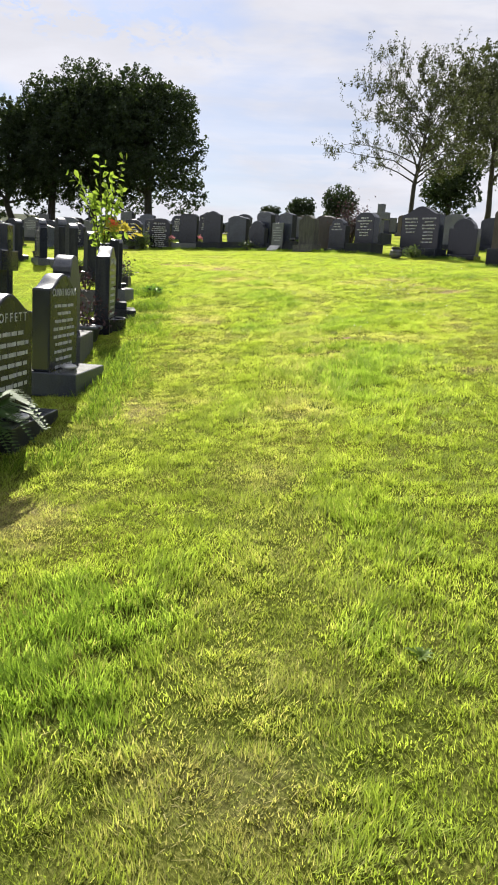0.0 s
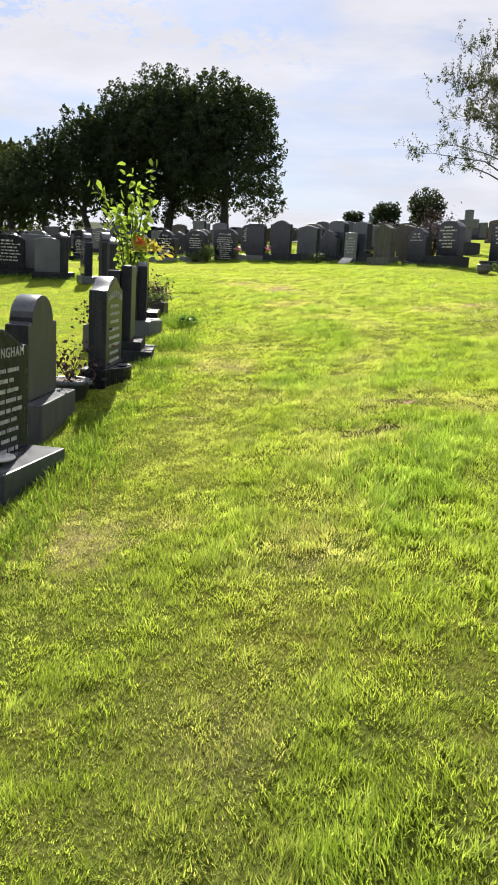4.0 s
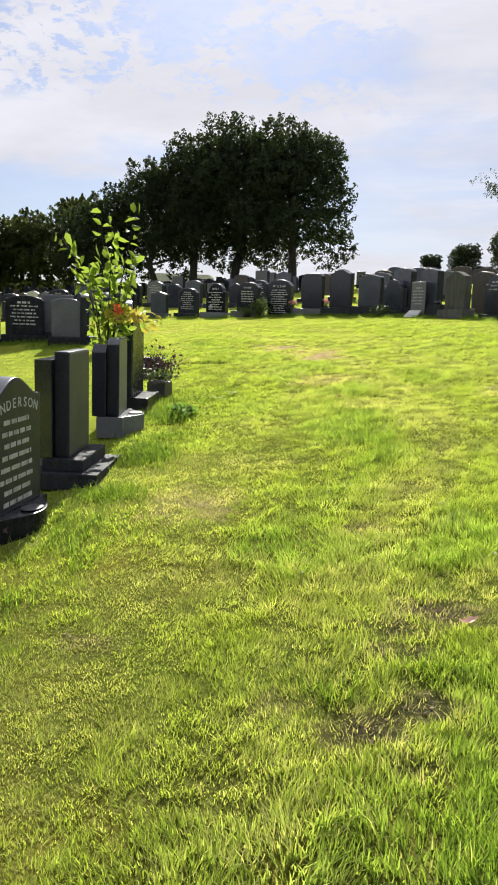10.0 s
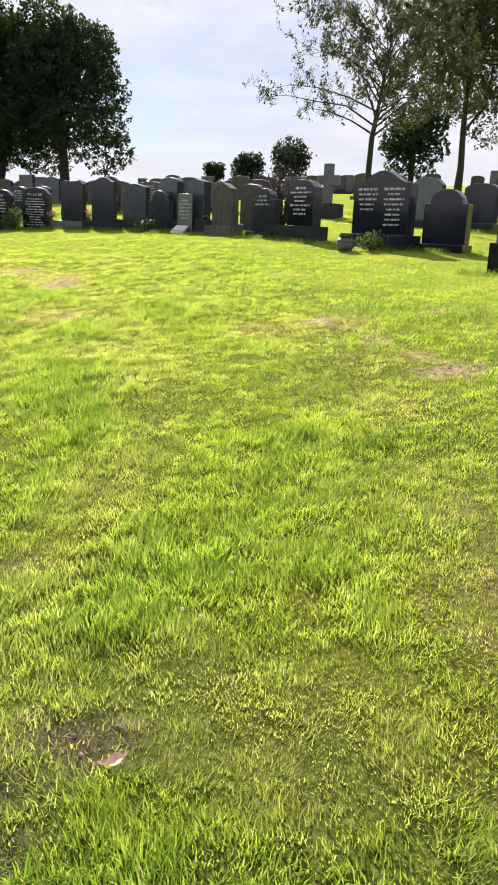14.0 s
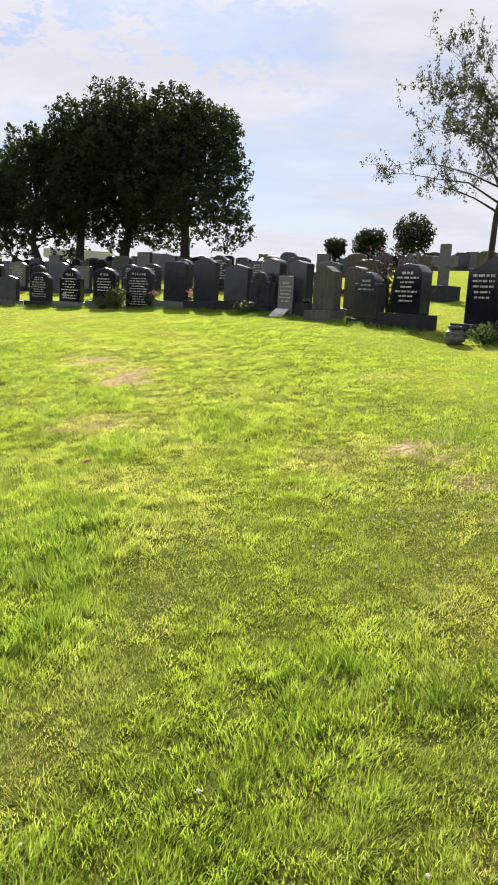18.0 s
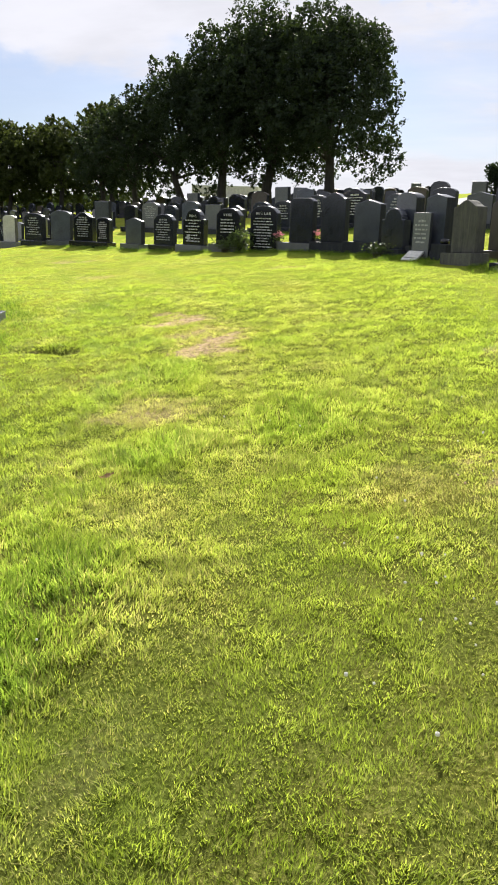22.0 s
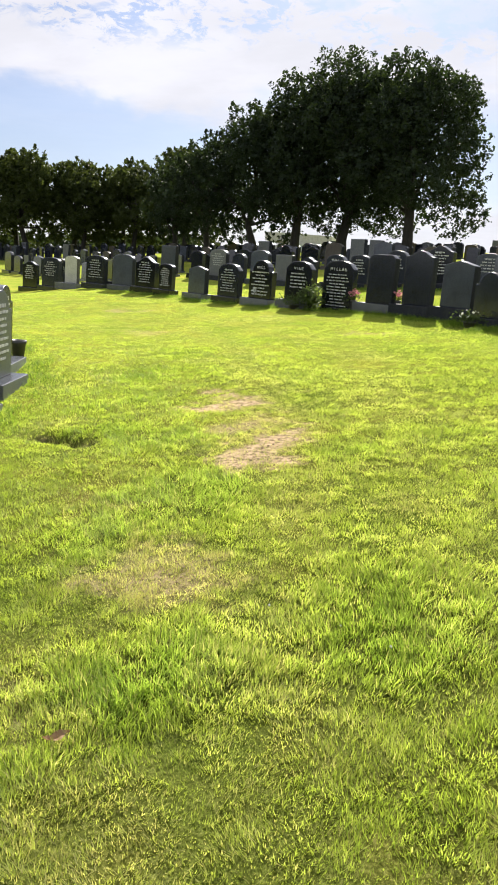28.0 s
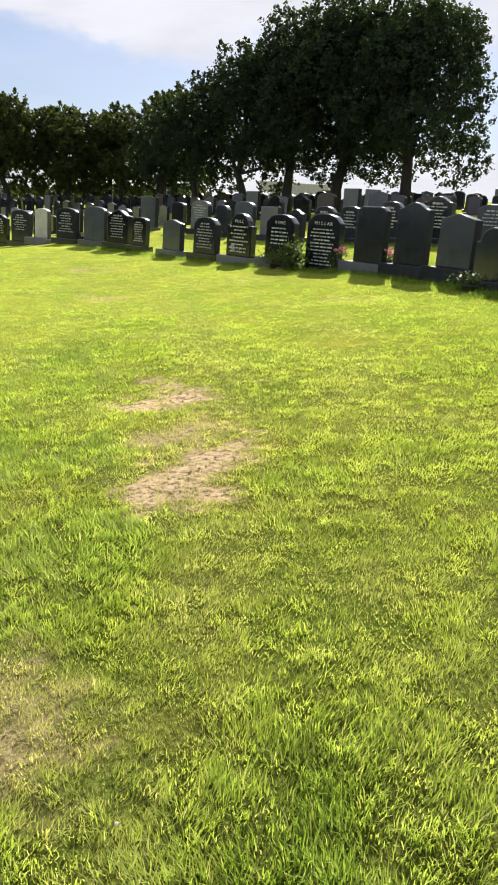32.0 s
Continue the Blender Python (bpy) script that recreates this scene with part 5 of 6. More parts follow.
headstone(-2.02, 7.92, 98, 0.62, 0.83, 0.14, "ogee", "dark", "dark green-grey headstone with an arched surname", heading="ANDERSON", lines=8, seed=34, letter=SILVER_LETTER, group=SIDE, plinth=(0.12, 0.33, 0.12), foot="bow", plinth_stone="black", fine=True, bend=0.045)
headstone(-2.20, 8.98, 104, 0.52, 0.84, 0.10, "flat", "slate", "thick flat-topped brown-grey headstone on stepped bases", group=SIDE, plinth=(0.12, 0.33, 0.16), foot="step", plinth_stone="rough", back=True)
headstone(-2.46, 10.20, 108, 0.50, 0.76, 0.10, "clip", "grey", "grey headstone with cut corners on a bowed base", group=SIDE, plinth=(0.14, 0.35, 0.14), foot="bow", plinth_stone="grey", back=True)
headstone(-2.80, 11.18, 104, 0.60, 0.84, 0.16, "flat", "black", "flat-topped black headstone on a deep base", group=SIDE, plinth=(0.10, 0.38, 0.13), plinth_stone="dark")
headstone(-3.65, 13.20, 112, 0.60, 0.78, 0.15, "arch", "dark", "dark granite headstone in the side row", group=SIDE, plinth=(0.12, 0.46, 0.12))
headstone(-4.30, 14.30, 114, 0.62, 0.90, 0.16, "arch", "blue", "blue-grey granite headstone in the side row", group=SIDE, plinth=(0.12, 0.44, 0.12), plinth_stone="grey")
headstone(-4.80, 15.24, 116, 0.60, 0.96, 0.16, "round", "blue", "tall blue-grey headstone with a rounded head on a broad base", lines=9, seed=37, group=SIDE, plinth=(0.20, 0.36, 0.14), plinth_stone="grey", letter=SILVER_LETTER, fine=True)
headstone(-5.44, 15.98, 120, 0.58, 0.90, 0.15, "round", "black", "black headstone with a raised head and flower pots before it", lines=8, seed=38, group=SIDE, plinth=(0.16, 0.34, 0.12), plinth_stone="grey", letter=WHITE_LETTER)
headstone(-6.22, 16.62, 126, 0.60, 0.86, 0.15, "arch", "dark", "dark granite headstone at the bend of the side row", lines=7, seed=39, group=SIDE, letter=WHITE_LETTER)
headstone(-6.90, 16.95, 24, 0.58, 0.80, 0.14, "flat", "grey", "plain mottled grey flat-topped headstone", group=SIDE)
headstone(-7.30, 16.53, 24, 0.66, 0.80, 0.14, "arch", "black", "black headstone with white lettering", lines=7, seed=41, letter=WHITE_LETTER, group=SIDE)
headstone(-7.95, 16.20, 24, 0.62, 0.86, 0.14, "clip", "black", "black headstone with a pale carved border", lines=10, seed=42, letter=WHITE_LETTER, group=SIDE)
headstone(-8.62, 15.87, 24, 0.62, 0.80, 0.14, "arch", "dark", "dark granite headstone in the side row", lines=6, seed=43, group=SIDE)

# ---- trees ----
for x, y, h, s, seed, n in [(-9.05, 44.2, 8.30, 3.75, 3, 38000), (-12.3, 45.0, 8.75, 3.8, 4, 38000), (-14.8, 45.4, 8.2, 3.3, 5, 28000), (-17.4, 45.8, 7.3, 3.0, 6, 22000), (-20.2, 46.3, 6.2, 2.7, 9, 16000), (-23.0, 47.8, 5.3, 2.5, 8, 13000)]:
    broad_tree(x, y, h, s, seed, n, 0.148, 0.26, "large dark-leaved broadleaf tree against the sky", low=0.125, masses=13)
rngt = random.Random(9)
for x, y, h, s, seed in [(-26.0, 53.5, 6.6, 3.0, 11), (-29.2, 52.5, 6.4, 2.9, 12), (-32.0, 51.0, 6.2, 2.8, 13), (-35.0, 49.0, 6.2, 3.0, 14), (-38.5, 47.0, 6.4, 3.0, 15), (-42.0, 45.0, 6.2, 3.0, 16), (-46.0, 42.0, 6.4, 3.2, 17), (-27.6, 55.0, 6.8, 3.0, 18), (-30.8, 53.6, 6.6, 2.9, 19), (-33.6, 52.0, 6.3, 2.9, 20), (-36.8, 50.0, 6.5, 3.0, 21), (-40.4, 48.0, 6.4, 3.0, 22)]:
    broad_tree(x, y, h * rngt.uniform(0.86, 1.10), s * rngt.uniform(0.82, 1.02), seed, 12000, 0.19, 0.3, "dark broadleaf tree in a line beyond the graves", mat=LEAF_LINE, low=0.08, masses=9)
open_tree(3.50, 28.7, 5.9, 3.55, 31, 25000, 0.078, "young tree with a thin crown of small leaves", (0.1, 0))
broad_tree(7.6, 35.3, 7.7, 3.3, 32, 26000, 0.125, 0.30, "tree with a full dark crown on a thin trunk", mat=LEAF_MID, low=0.22, girth=0.016)
ball_tree(-3.05, 61.9, 6.5, 0.85, 41, "small rounded evergreen on the skyline")
ball_tree(-0.8, 62.0, 6.9, 1.3, 42, "rounded evergreen tree on the skyline")
ball_tree(2.15, 62.0, 7.8, 1.55, 43, "rounded evergreen tree on the skyline")
ball_tree(7.45, 44.4, 7.5, 1.78, 44, "dense dark rounded bush tree", 1.0, 0.85)


def far_wood():
    """The low dark wood that closes the view beneath the trees."""
    rng = np.random.default_rng(77)
    root = thing("distant_wood", pose(0, 0, 0), "low dark line of woodland behind the cemetery trees, with an unseen ring round the hill", "woodland")
    n = 14000
    u = rng.uniform(0, 1, n)
    x, y = -36 - 44 * u, 72 - 24 * u
    top = 0.9 + (0.7 + 2.6 * smooth(0.35, 0.7, u)) * value_noise(u * 40, u * 0, 3) + 0.6 * value_noise(u * 130, u * 0, 4)
    x, y = x + rng.normal(0, 1.2, n), y + rng.normal(0, 1.2, n)
    c = np.stack([x, y, slope(x, y) + top * rng.uniform(0, 1, n) ** 0.7], 1)
    leaf_mesh("foliage", c, rng.uniform(0.3, 0.6, n), LEAF_DARK, rng, root)
    # unseen wood round the foot of the hill, added for polished stones to mirror
    n = 16000
    a = np.radians(rng.uniform(62, 312, n))
    r = 62 + rng.normal(0, 2.0, n)
    x, y = -r * np.sin(a), r * np.cos(a)
    top = 4.2 + 1.6 * value_noise(a * 30, a * 0, 5) + 0.8 * value_noise(a * 90, a * 0, 6)
    low = np.minimum(slope(x, y), 0.0)
    c = np.stack([x, y, low + (top - low) * rng.uniform(0, 1, n) ** 0.8], 1)
    leaf_mesh("foliage", c, rng.uniform(0.9, 1.8, n), LEAF_DARK, rng, root)


far_wood()

# ---- small things ----
def sapling(x, y, h):
    """Thin stems with large leaves set by turns on either side."""
    rng = np.random.default_rng(5)
    root = thing("sapling", pose(x, y, level(x, y)), "slender sapling with bright yellow-green leaves", "sapling")
    leaves = []
    # where each stem ends, and how high up its leaves begin
    for tx, ty, tz, bare in [(0.25, 0.05, 1.0, 0.45), (-0.08, 0.02, 0.97, 0.42), (0.08, -0.08, 0.86, 0.40), (-0.44, -0.02, 0.86, 0.58), (0.20, 0.16, 0.78, 0.42), (-0.14, -0.10, 0.74, 0.46), (0.12, 0.02, 0.68, 0.40)]:
        end = Vector((tx, ty, h * tz))
        line = [Vector((0.25 * tx * u + 0.75 * tx * u ** 2.2, ty * u, h * tz * (u + 0.10 * math.sin(math.pi * u) * (abs(tx) > 0.3)))) for u in np.linspace(0, 1, 7)]
        bm = bmesh.new()
        tube(bm, line, [0.012, 0.010, 0.009, 0.007, 0.005, 0.004, 0.002], 5)
        part("stem", bm, BARK, root)
        turn, u, flip = rng.uniform(0, 0.8), bare, 1
        while u < 1.01:
            k = min(5, int(u * 6)); p = line[k].lerp(line[k + 1], u * 6 - k)
            away = Vector((math.cos(turn), math.sin(turn) * 0.7, 0)) * flip
            leaves.append(p + away * rng.uniform(0.045, 0.075) + Vector((0, 0, rng.uniform(-0.01, 0.03))))
            if u < 0.8 and rng.uniform() < 0.45:
                leaves.append(p + away * rng.uniform(0.09, 0.16) + Vector(rng.normal(0, 0.03, 3)))
            u, flip, turn = u + rng.uniform(0.017, 0.028), -flip, turn + rng.normal(0, 0.35)
    pts = np.array([tuple(p) for p in leaves])
    leaf_mesh("foliage", pts, rng.uniform(0.09, 0.14, len(pts)), LEAF_YOUNG, rng, root, slim=0.45, droop=(0.3, -0.2, -0.3), ovate=True)
    low = rng.normal(0, 1, (70, 3)) * np.array([0.13, 0.08, 0.05]) + np.array([0.26, -0.14, 0.93])
    low[:, 2] -= 0.25 * np.abs(low[:, 0] - 0.2)
    leaf_mesh("yellow_foliage", low, rng.uniform(0.05, 0.10, 70), LEAF_GOLD, rng, root, "yellowing leaves on a drooping shoot", slim=0.44, droop=(0.6, -0.2, -0.4), ovate=True)
    leaf_mesh("red_foliage", rng.normal(0, 0.035, (22, 3)) + np.array([0.16, -0.14, 0.96]), rng.uniform(0.035, 0.06, 22), PETAL_RED, rng, root, "red autumn leaves")
    return root


sapling(-2.76, 10.62, 1.84)


def flower_pot(x, y, r, h, mat, leaf, n, spread, tall, label, z=None, petals=None, petal_n=0, square=False):
    rng = np.random.default_rng(int(abs(x * 100 + y * 10)))
    root = thing("flower_pot", pose(x, y, (level(x, y) if z is None else z) - 0.01), label, "flower pot", "pots and vases on graves")
    if square:
        bm = box(2 * r, 2 * r, h, 0, 0.01)
    else:
        bm = lathe([(r * 0.72, 0), (r * 0.95, h * 0.8), (r * 1.08, h * 0.82), (r * 1.08, h), (r * 0.9, h), (r * 0.85, h * 0.9)])
    part("pot", bm, mat, root)
    part("soil", lathe([(r * 0.80, h * 0.84), (r * 0.82, h * 0.915), (r * 0.4, h * 0.935)], 16) if not square else box(1.7 * r, 1.7 * r, 0.02, h - 0.012, 0.004), SOIL, root)
    if n:
        c = rng.normal(0, 1, (n, 3)) * np.array([spread * 0.5, spread * 0.5, tall * 0.32]) + np.array([0, 0, h + tall * 0.4])
        c[:, 2] = np.maximum(c[:, 2], h * 0.9)
        leaf_mesh("plant", c, rng.uniform(0.02, 0.055, n), leaf, rng, root)
        bm = bmesh.new()
        for i in range(14):
            a = rng.uniform(0, 6.28)
            tube(bm, [(0, 0, h * 0.9), (spread * 0.3 * math.cos(a), spread * 0.3 * math.sin(a), h + tall * 0.35), (spread * 0.55 * math.cos(a), spread * 0.55 * math.sin(a), h + tall * rng.uniform(0.5, 0.95))], [0.004, 0.003, 0.001], 4)
        part("stalk", bm, LEAF_PLANT, root)
    if petals:
        c = rng.normal(0, 1, (petal_n, 3)) * np.array([spread * 0.4, spread * 0.4, tall * 0.2]) + np.array([0, 0, h + tall * 0.75])
        leaf_mesh("bloom", c, rng.uniform(0.025, 0.05, petal_n), petals, rng, root, slim=0.9)
    return root


flower_pot(-2.74, 11.78, 0.10, 0.17, TERRACOTTA, LEAF_PLANT, 160, 0.16, 0.14, "square dark pot with a small plant", square=True)
flower_pot(-2.90, 12.15, 0.13, 0.18, TERRACOTTA, LEAF_PURPLE, 420, 0.20, 0.24, "dark pot of reddish heather on the grass")
flower_pot(-2.05, 7.25, 0.16, 0.17, BOWL, LEAF_PURPLE, 260, 0.26, 0.30, "low dark bowl with dry stems and plants")
flower_pot(-3.46, 13.28, 0.11, 0.22, TERRACOTTA, LEAF_PLANT, 0, 0.1, 0.1, "dark ringed pot on the grass")
flower_pot(-5.74, 16.60, 0.085, 0.22, TERRACOTTA, LEAF_PLANT, 0, 0.14, 0.12, "dark pot before a black headstone")
urn = thing("urn", pose(1.80, 16.42, level(1.80, 16.42) - 0.01), "squat round grey stone urn with a dark rim beside a headstone", "urn")
part("bowl", lathe([(0.085, 0), (0.09, 0.03), (0.12, 0.05), (0.128, 0.09), (0.11, 0.115), (0.122, 0.125), (0.122, 0.15), (0.10, 0.16), (0.085, 0.175)], 24), VASE_GREY, urn)
part("rim", lathe([(0.085, 0.19), (0.095, 0.20), (0.095, 0.225), (0.07, 0.225), (0.065, 0.20)], 20), TERRACOTTA, urn, "dark rim")
flower_pot(-3.95, 22.95, 0.05, 0.2, TERRACOTTA, LEAF_PLANT, 90, 0.14, 0.16, "pot of pink flowers between headstones", petals=PETAL_PINK, petal_n=60)
flower_pot(-3.1, 22.75, 0.05, 0.2, TERRACOTTA, LEAF_PLANT, 60, 0.12, 0.14, "pot of pale pink flowers between headstones", petals=PETAL_PINK, petal_n=45)
flower_pot(-5.2, 23.25, 0.10, 0.10, TERRACOTTA, LEAF_PLANT, 420, 0.30, 0.16, "low bowl of dark plants at the foot of a headstone")
flower_pot(-1.55, 20.95, 0.09, 0.09, TERRACOTTA, LEAF_PLANT, 260, 0.24, 0.14, "low bowl of plants at the foot of a small headstone", petals=PETAL_WHITE, petal_n=10)


flower_pot(-2.60, 9.30, 0.13, 0.26, VASE_GREY, LEAF_PURPLE, 220, 0.24, 0.26, "square grey planter with reddish dry plants", square=True)
flower_pot(-3.95, 13.6, 0.12, 0.20, TERRACOTTA, LEAF_PLANT, 150, 0.18, 0.12, "dark pot of green plants behind the side row")
headstone(-6.38, 16.36, 24, 0.50, 0.78, 0.15, "arch", "grey", "mottled grey headstone with a low curved top", group="headstones behind the side row", plinth=(0.10, 0.34, 0.12))


def plaque(x, y, turn):
    root = thing("memorial_plaque", pose(x, y, level(x, y), 0, 0, turn), "small white tablet propped up on the grass", "plaque")
    bm = box(0.30, 0.03, 0.22, 0, 0.006)
    bmesh.ops.rotate(bm, verts=bm.verts, cent=(0, 0, 0), matrix=Matrix.Rotation(radians(-52), 3, "X"))
    part("tablet", bm, STONE_WHITE, root)
    part("rest", box(0.26, 0.12, 0.05, 0, 0.006, 0, 0.09), GRANITE["grey"], root)


plaque(-0.93, 20.25, -35)


def pebble(x, y, z, label, mat=None, tall=0.036):
    bm = bmesh.new()
    bmesh.ops.create_uvsphere(bm, u_segments=18, v_segments=10, radius=0.5, matrix=Matrix.LocRotScale((0, 0, tall / 2), None, (0.11, 0.16, tall)))
    for f in bm.faces:
        f.smooth = True
    root = thing("flower_holder", pose(x, y, z), label, "flower holder", "flower holders on graves")
    part("lid", bm, mat or HOLDER, root)
    bm = bmesh.new()
    for i in range(7):
        a = i * math.pi * 2 / 6
        r = 0.0 if i == 6 else 1.0
        bmesh.ops.create_circle(bm, cap_ends=True, radius=0.008, segments=10, matrix=Matrix.Translation((0.032 * r * math.cos(a), 0.045 * r * math.sin(a), tall * (1.07 - 0.17 * r))))
    part("perforation", bm, TERRACOTTA, root)


pebble(-1.60, 4.34, level(-1.70, 4.44) + 0.12, "oval white flower holder with holes on a base")
pebble(-1.66, 5.50, level(-1.82, 5.62) + 0.15, "oval white flower holder with holes on a base")
pebble(-1.87, 7.94, level(-2.00, 7.92) + 0.12, "flat grey flower holder set in a bowed base", VASE_GREY, 0.016)
pebble(-2.31, 10.24, level(-2.47, 10.18) + 0.14, "flat grey flower holder set in a bowed base", VASE_GREY, 0.016)


def fern(x, y, r, n, label, mat=None):
    rng = np.random.default_rng(8)
    root = thing("fern", pose(x, y, level(x, y)), label, "fern")
    bm = bmesh.new()
    c, ax = [], []
    for i in range(n):
        a = 2 * math.pi * i / n + rng.uniform(-.2, .2)
        h = r * rng.uniform(0.8, 1.5)
        line = [Vector((r * u * math.cos(a), r * u * math.sin(a), h * (2.1 * u - 1.75 * u * u))) for u in (0, .2, .4, .6, .8, 1)]
        tube(bm, line, [0.005, 0.004, 0.003, 0.003, 0.002, 0.001], 4)
        for j in range(30):
            u = 0.15 + 0.85 * j / 30
            k = min(4, int(u * 5)); p = line[k].lerp(line[k + 1], u * 5 - k)
            ln = 0.09 * math.sin(math.pi * min(1, 0.12 + u * 0.9)) + 0.01
            for s in (-1, 1):
                d = Vector((-math.sin(a) * s + 0.35 * math.cos(a), math.cos(a) * s + 0.35 * math.sin(a), -0.1)).normalized()
                q = p + d * ln
                w = Vector((math.cos(a), math.sin(a), 0)) * 0.010
                v = [bm.verts.new(t) for t in (p - w, p + w, p.lerp(q, 0.6) + w * 0.9, q, p.lerp(q, 0.6) - w * 0.9)]
                bm.faces.new(v)
    part("foliage", bm, mat or LEAF_FERN, root)


fern(-1.76, 3.88, 0.48, 26, "green fern growing beside a black headstone")


def bush(x, y, r, h, n, mat, label, stems=18, leaf=0.05):
    rng = np.random.default_rng(int(abs(x * 37 + y * 11)))
    root = thing("shrub", pose(x, y, level(x, y)), label, "shrub")
    bm = bmesh.new()
    for i in range(stems):
        a = rng.uniform(0, 6.28); o = r * rng.uniform(0.3, 1.0)
        tube(bm, [(0, 0, 0), (o * 0.4 * math.cos(a), o * 0.4 * math.sin(a), h * 0.5), (o * math.cos(a), o * math.sin(a), h * rng.uniform(0.7, 1.0))], [0.012, 0.008, 0.003], 4)
    part("stalk", bm, BARK, root)
    c = rng.normal(0, 1, (n, 3)) * np.array([r * 0.5, r * 0.5, h * 0.26]) + np.array([0, 0, h * 0.55])
    c[:, 2] = np.maximum(c[:, 2], 0.02)
    leaf_mesh("foliage", c, leaf * rng.uniform(0.6, 1.4, n), mat, rng, root)


bush(0.98, 18.95, 0.40, 1.05, 900, LEAF_PURPLE, "dark reddish dying shrub behind small headstones", 34, 0.05)
bush(2.14, 16.42, 0.18, 0.22, 300, LEAF_PLANT, "low dark weeds at the foot of the double headstone", 14, 0.05)
bush(-2.05, 10.66, 0.13, 0.11, 170, LEAF_WEED, "clump of leafy green weeds beside a headstone base", 10, 0.05)
bush(-4.80, 23.05, 0.24, 0.42, 520, LEAF_PLANT, "green leafy bush between two black headstones", 18, 0.06)


def house(x, y, turn, label):
    root = thing("house", pose(x, y, level(x, y), 0, 0, turn), label, "house")
    part("wall", box(7, 6, 0.75, 0, 0), RENDER_WALL, root)
    part("roof", prism([(-3.4, 0), (3.4, 0), (0, 0.9)], 7.4, "y", 0), ROOF, root)
    root.children[-1].matrix_basis = pose(0, 0, 0.75, 0, 0, 90)


house(-28.5, 79.0, 15, "low house with a pale roof seen beneath the trees")

def clover():
    """White clover heads and daisies scattered in the worn turf."""
    rng = np.random.default_rng(6)
    n = 70
    x, y = rng.normal(0.95, 0.8, n), rng.uniform(7.2, 13.5, n)
    x[:30], y[:30] = rng.normal(1.10, 0.25, 30), rng.normal(10.4, 0.45, 30)
    bm = bmesh.new()
    z = land(x, y)
    for i in range(n):
        bmesh.ops.create_icosphere(bm, subdivisions=1, radius=rng.uniform(0.0035, 0.0075), matrix=Matrix.Translation((x[i], y[i], z[i] + rng.uniform(0.03, 0.055))))
    ob = part("clover_flowers", bm, PETAL_WHITE)
    tagged(ob, "small white clover heads scattered in the grass", "flowers", kind="stuff")


def weed(x, y, r):
    """A flat rosette of broad leaves."""
    rng = np.random.default_rng(int(abs(x * 91 + y * 17) * 10))
    root = thing("weed", pose(x, y, level(x, y)), "broad-leaved green weed growing in the lawn", "weed", "weeds in the lawn")
    bm = bmesh.new()
    for i in range(9):
        a = i * 0.7 + rng.uniform(-.2, .2)
        ln = r * rng.uniform(0.6, 1.0)
        u, v = Vector((math.cos(a), math.sin(a), 0)), Vector((-math.sin(a), math.cos(a), 0))
        rise = rng.uniform(0.25, 0.7)
        mid = [u * ln * t + Vector((0, 0, ln * rise * (1.6 * t - t * t) + 0.012)) for t in (0.05, 0.4, 0.75, 1.0)]
        w = [0.12, 0.36, 0.30, 0.03]
        left = [bm.verts.new(p + v * ln * k * 0.5 + Vector((0, 0, 0.12 * ln * k))) for p, k in zip(mid, w)]
        core = [bm.verts.new(p) for p in mid]
        right = [bm.verts.new(p - v * ln * k * 0.5 + Vector((0, 0, 0.12 * ln * k))) for p, k in zip(mid, w)]
        for k in range(3):
            bm.faces.new((left[k], core[k], core[k + 1], left[k + 1]))
            bm.faces.new((core[k], right[k], right[k + 1], core[k + 1]))
    part("rosette", bm, LEAF_YOUNG, root)["kind"] = "stuff"


for x, y, r in [(0.45, 2.25, 0.06), (-2.05, 11.55, 0.10), (-1.95, 11.75, 0.09)]:
    weed(x, y, r)


def fallen_leaf(x, y, size, turn, mat, label):
    """A curled dry leaf lying on the turf."""
    bm = bmesh.new()
    cols = []
    for u in np.linspace(-1, 1, 7):
        w = 0.42 * (1 - u * u) ** 0.6 * (1 + 0.25 * math.sin(5 * u))
        cols.append([bm.verts.new((size * 0.5 * u, size * 0.5 * w * v, size * (0.16 * u * u + 0.12 * v * v + 0.05 * math.sin(4 * u + v)) + 0.022)) for v in (-1, 0, 1)])
    for a, b in zip(cols[:-1], cols[1:]):
        for k in range(2):
            bm.faces.new((a[k], b[k], b[k + 1], a[k + 1]))
    root = thing("fallen_leaf", pose(x, y, level(x, y), 6, -8, turn), label, "leaf", "fallen leaves on the lawn")
    part("blade", bm, mat, root)


fallen_leaf(0.42, 7.13, 0.072, 25, LEAF_PINK, "faded pink leaf lying on bare soil")
fallen_leaf(-0.81, 11.42, 0.08, 50, LEAF_BROWN, "dry brown leaf lying in the grass")


def crumbs():
    """Clods and crumbs of dry earth lying in the worn patches."""
    rng = np.random.default_rng(12)
    bm = bmesh.new()
    for px, py, rx, ry, s, soil in PATCHES:
        if s < 0.55:
            continue
        for _ in range(int(110 * rx * (1 - 0.6 * soil))):
            x, y = px + rng.normal(0, rx * 0.5), py + rng.normal(0, ry * 0.5)
            r = rng.uniform(0.003, 0.009)
            bmesh.ops.create_icosphere(bm, subdivisions=1, radius=r, matrix=Matrix.LocRotScale((x, y, level(x, y) + r * 0.3), Euler(rng.uniform(0, 3, 3)), (1.0, rng.uniform(0.6, 1.2), rng.uniform(0.5, 0.8))))
    tagged(part("earth_crumbs", bm, CLOD), "crumbs of dry earth lying on worn turf", "earth", kind="stuff")


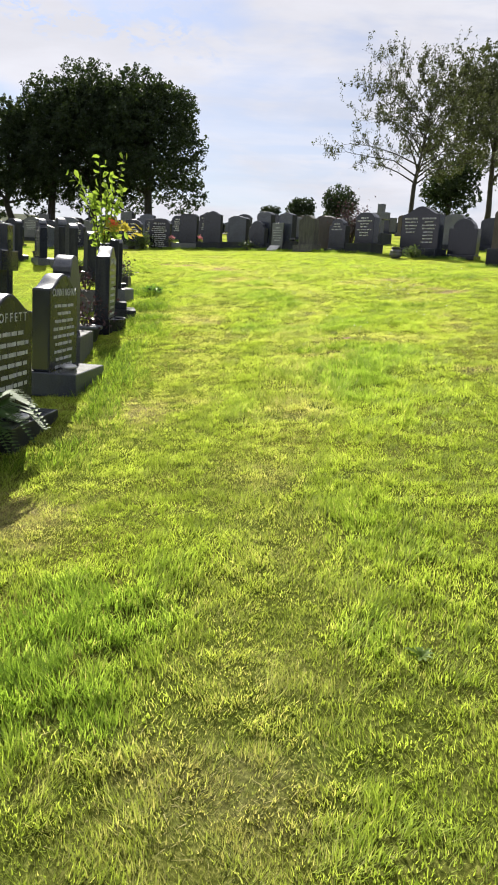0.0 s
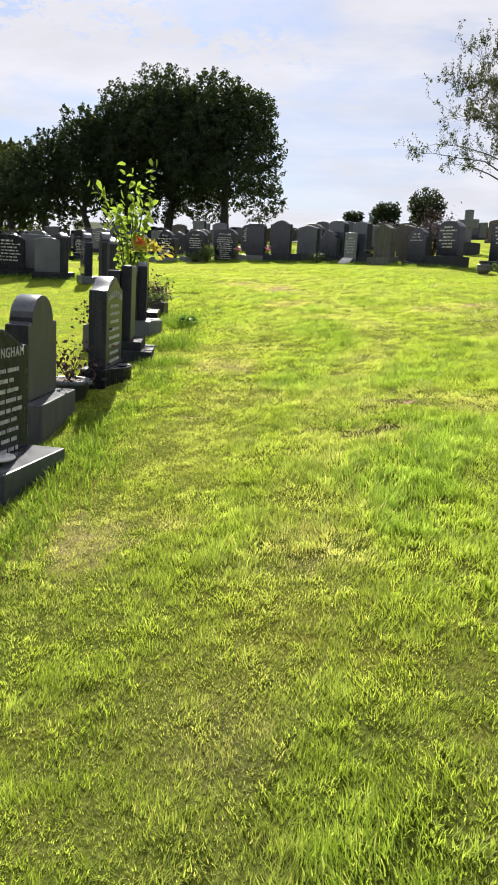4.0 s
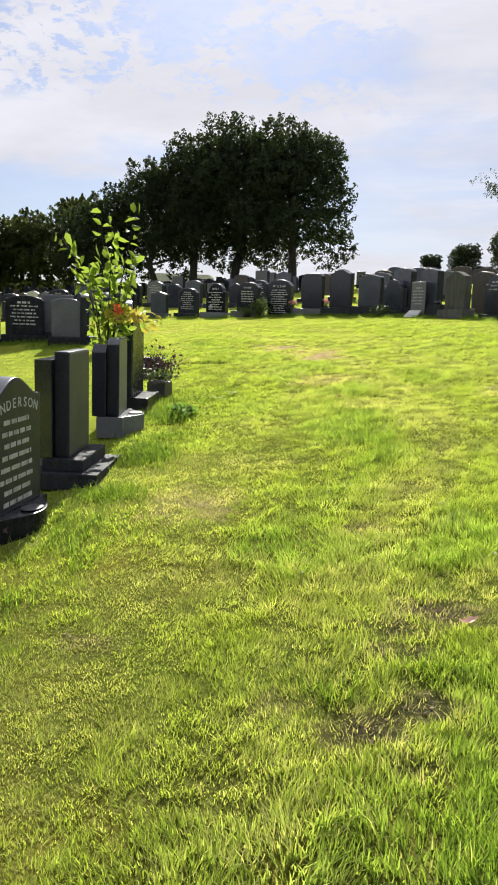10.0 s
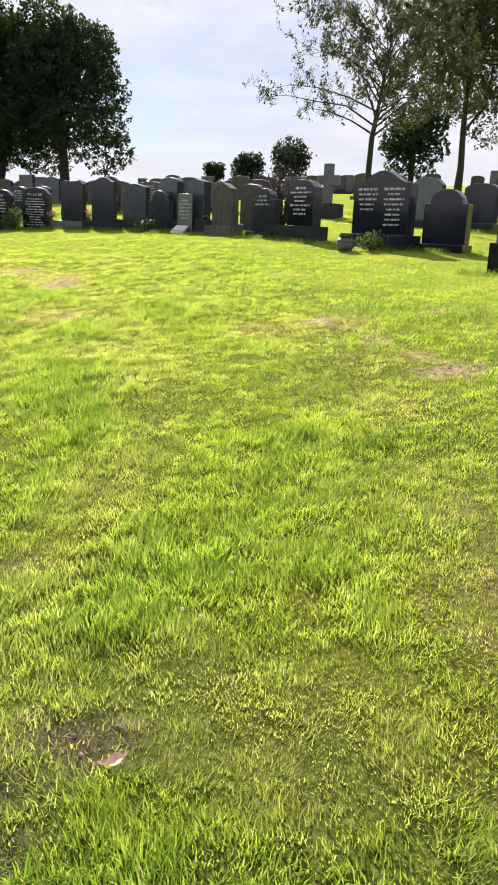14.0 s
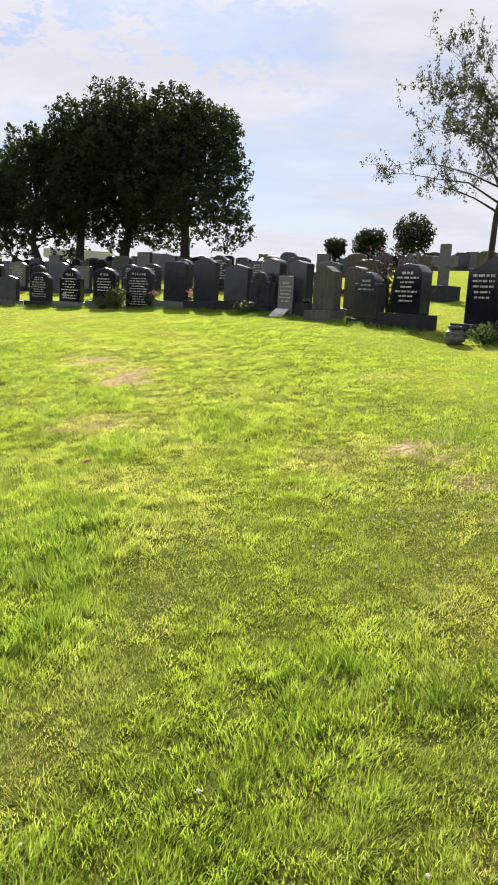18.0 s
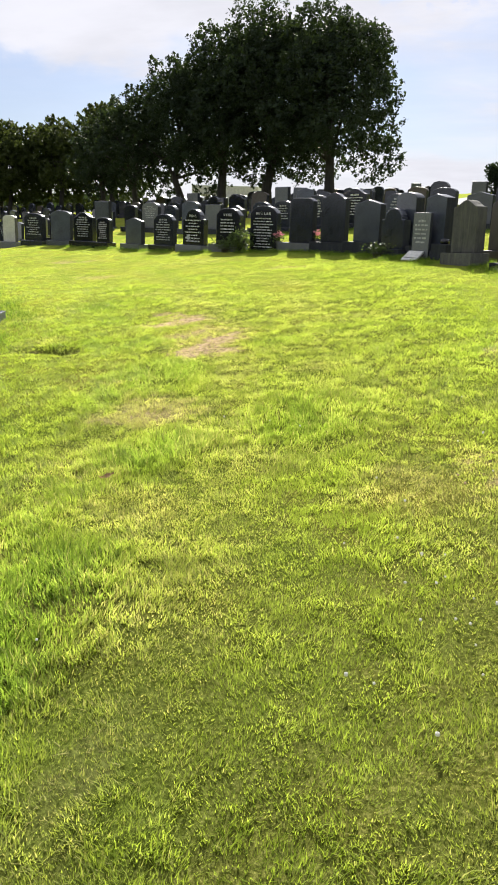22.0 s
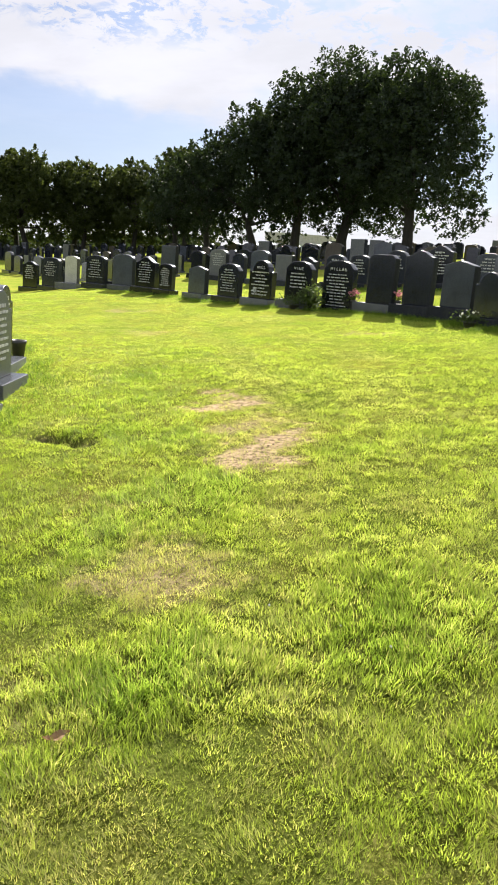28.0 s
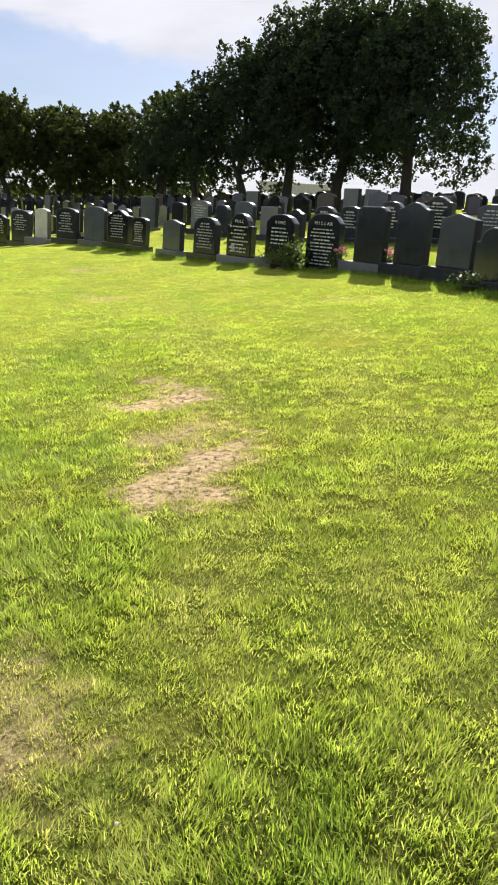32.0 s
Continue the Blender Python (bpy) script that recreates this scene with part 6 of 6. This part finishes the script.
def dead_grass():
    """Withered blades and scraps lying flat on the worn patches."""
    rng = np.random.default_rng(23)
    xs, ys, old = [], [], []
    for px, py, rx, ry, s, soil in PATCHES:
        if py < 16.5:
            n = int((7000 if py < 9.5 else 3000) * rx * ry * min(1, s + 0.2) * 3)
            xs.append(px + rng.normal(0, rx * 0.6, n)); ys.append(py + rng.normal(0, ry * 0.6, n)); old.append(np.full(n, soil))
    x, y, old = np.concatenate(xs), np.concatenate(ys), np.concatenate(old)
    n = len(x)
    blades("dead_grass", x, y, rng.uniform(0.006, 0.016, n), rng.uniform(0.002, 0.005, n), np.clip(rng.beta(2, 2, n) - 0.35 * old, 0, 1), np.ones(n), np.zeros(n), 2, "withered straw lying flat on worn turf", 2.6)


crumbs()
dead_grass()
clover()
build_lawn()


# long grass left by the mower round the stones
def tufts():
    rng = np.random.default_rng(17)
    spots = []
    for ob in list(scene.objects):
        if ob.name.split(".")[0] == "headstone" and ob.parent is None:
            p = ob.matrix_world.translation
            if math.hypot(p.x, p.y - 8) < 21:
                t = ob.matrix_world.to_euler().z
                spots.append((p.x, p.y, t))
    xs, ys = [], []
    for x, y, t in spots:
        n = 1500 if x < -1.2 and y < 12.5 else 1100
        u, v = rng.uniform(-0.65, 0.65, n), -0.32 - (0.10 if y < 12.5 else 0.0) + rng.normal(0, 0.13, n)
        xs.append(x + u * math.cos(t) - v * math.sin(t)); ys.append(y + u * math.sin(t) + v * math.cos(t))
    # rough clumps that the mower rode over
    for px, py, r, n in [(1.16, 9.10, 0.16, 500), (1.40, 9.16, 0.12, 350), (0.34, 6.80, 0.08, 120), (0.02, 6.62, 0.08, 100), (-2.0, 11.65, 0.18, 400), (1.75, 12.0, 0.20, 500), (2.15, 11.6, 0.22, 500), (-3.25, 14.60, 0.2, 160), (-3.75, 16.45, 0.25, 400), (-0.85, 2.35, 0.2, 300), (-1.85, 9.50, 0.10, 700), (-1.78, 9.30, 0.08, 400), (-2.08, 10.52, 0.07, 450), (-1.66, 8.45, 0.08, 300), (-1.62, 7.1, 0.10, 350)]:
        xs.append(px + rng.normal(0, r, n)); ys.append(py + rng.normal(0, 0.5 * r if px > -1 else r, n))
    x, y = np.concatenate(xs), np.concatenate(ys)
    keep = value_noise(x / 0.25, y / 0.25, 44) > 0.40
    x, y = x[keep], y[keep]
    n = len(x)
    # only the darker tones: shadow beside the stones is painted into the blades
    blades("long_grass", x, y, rng.uniform(0.03, 0.11, n), rng.uniform(0.004, 0.006, n), rng.uniform(0.0, 0.50, n), np.full(n, 0.02), np.full(n, 0.8), 2, "longer green grass left uncut round the headstones", 0.65)


tufts()
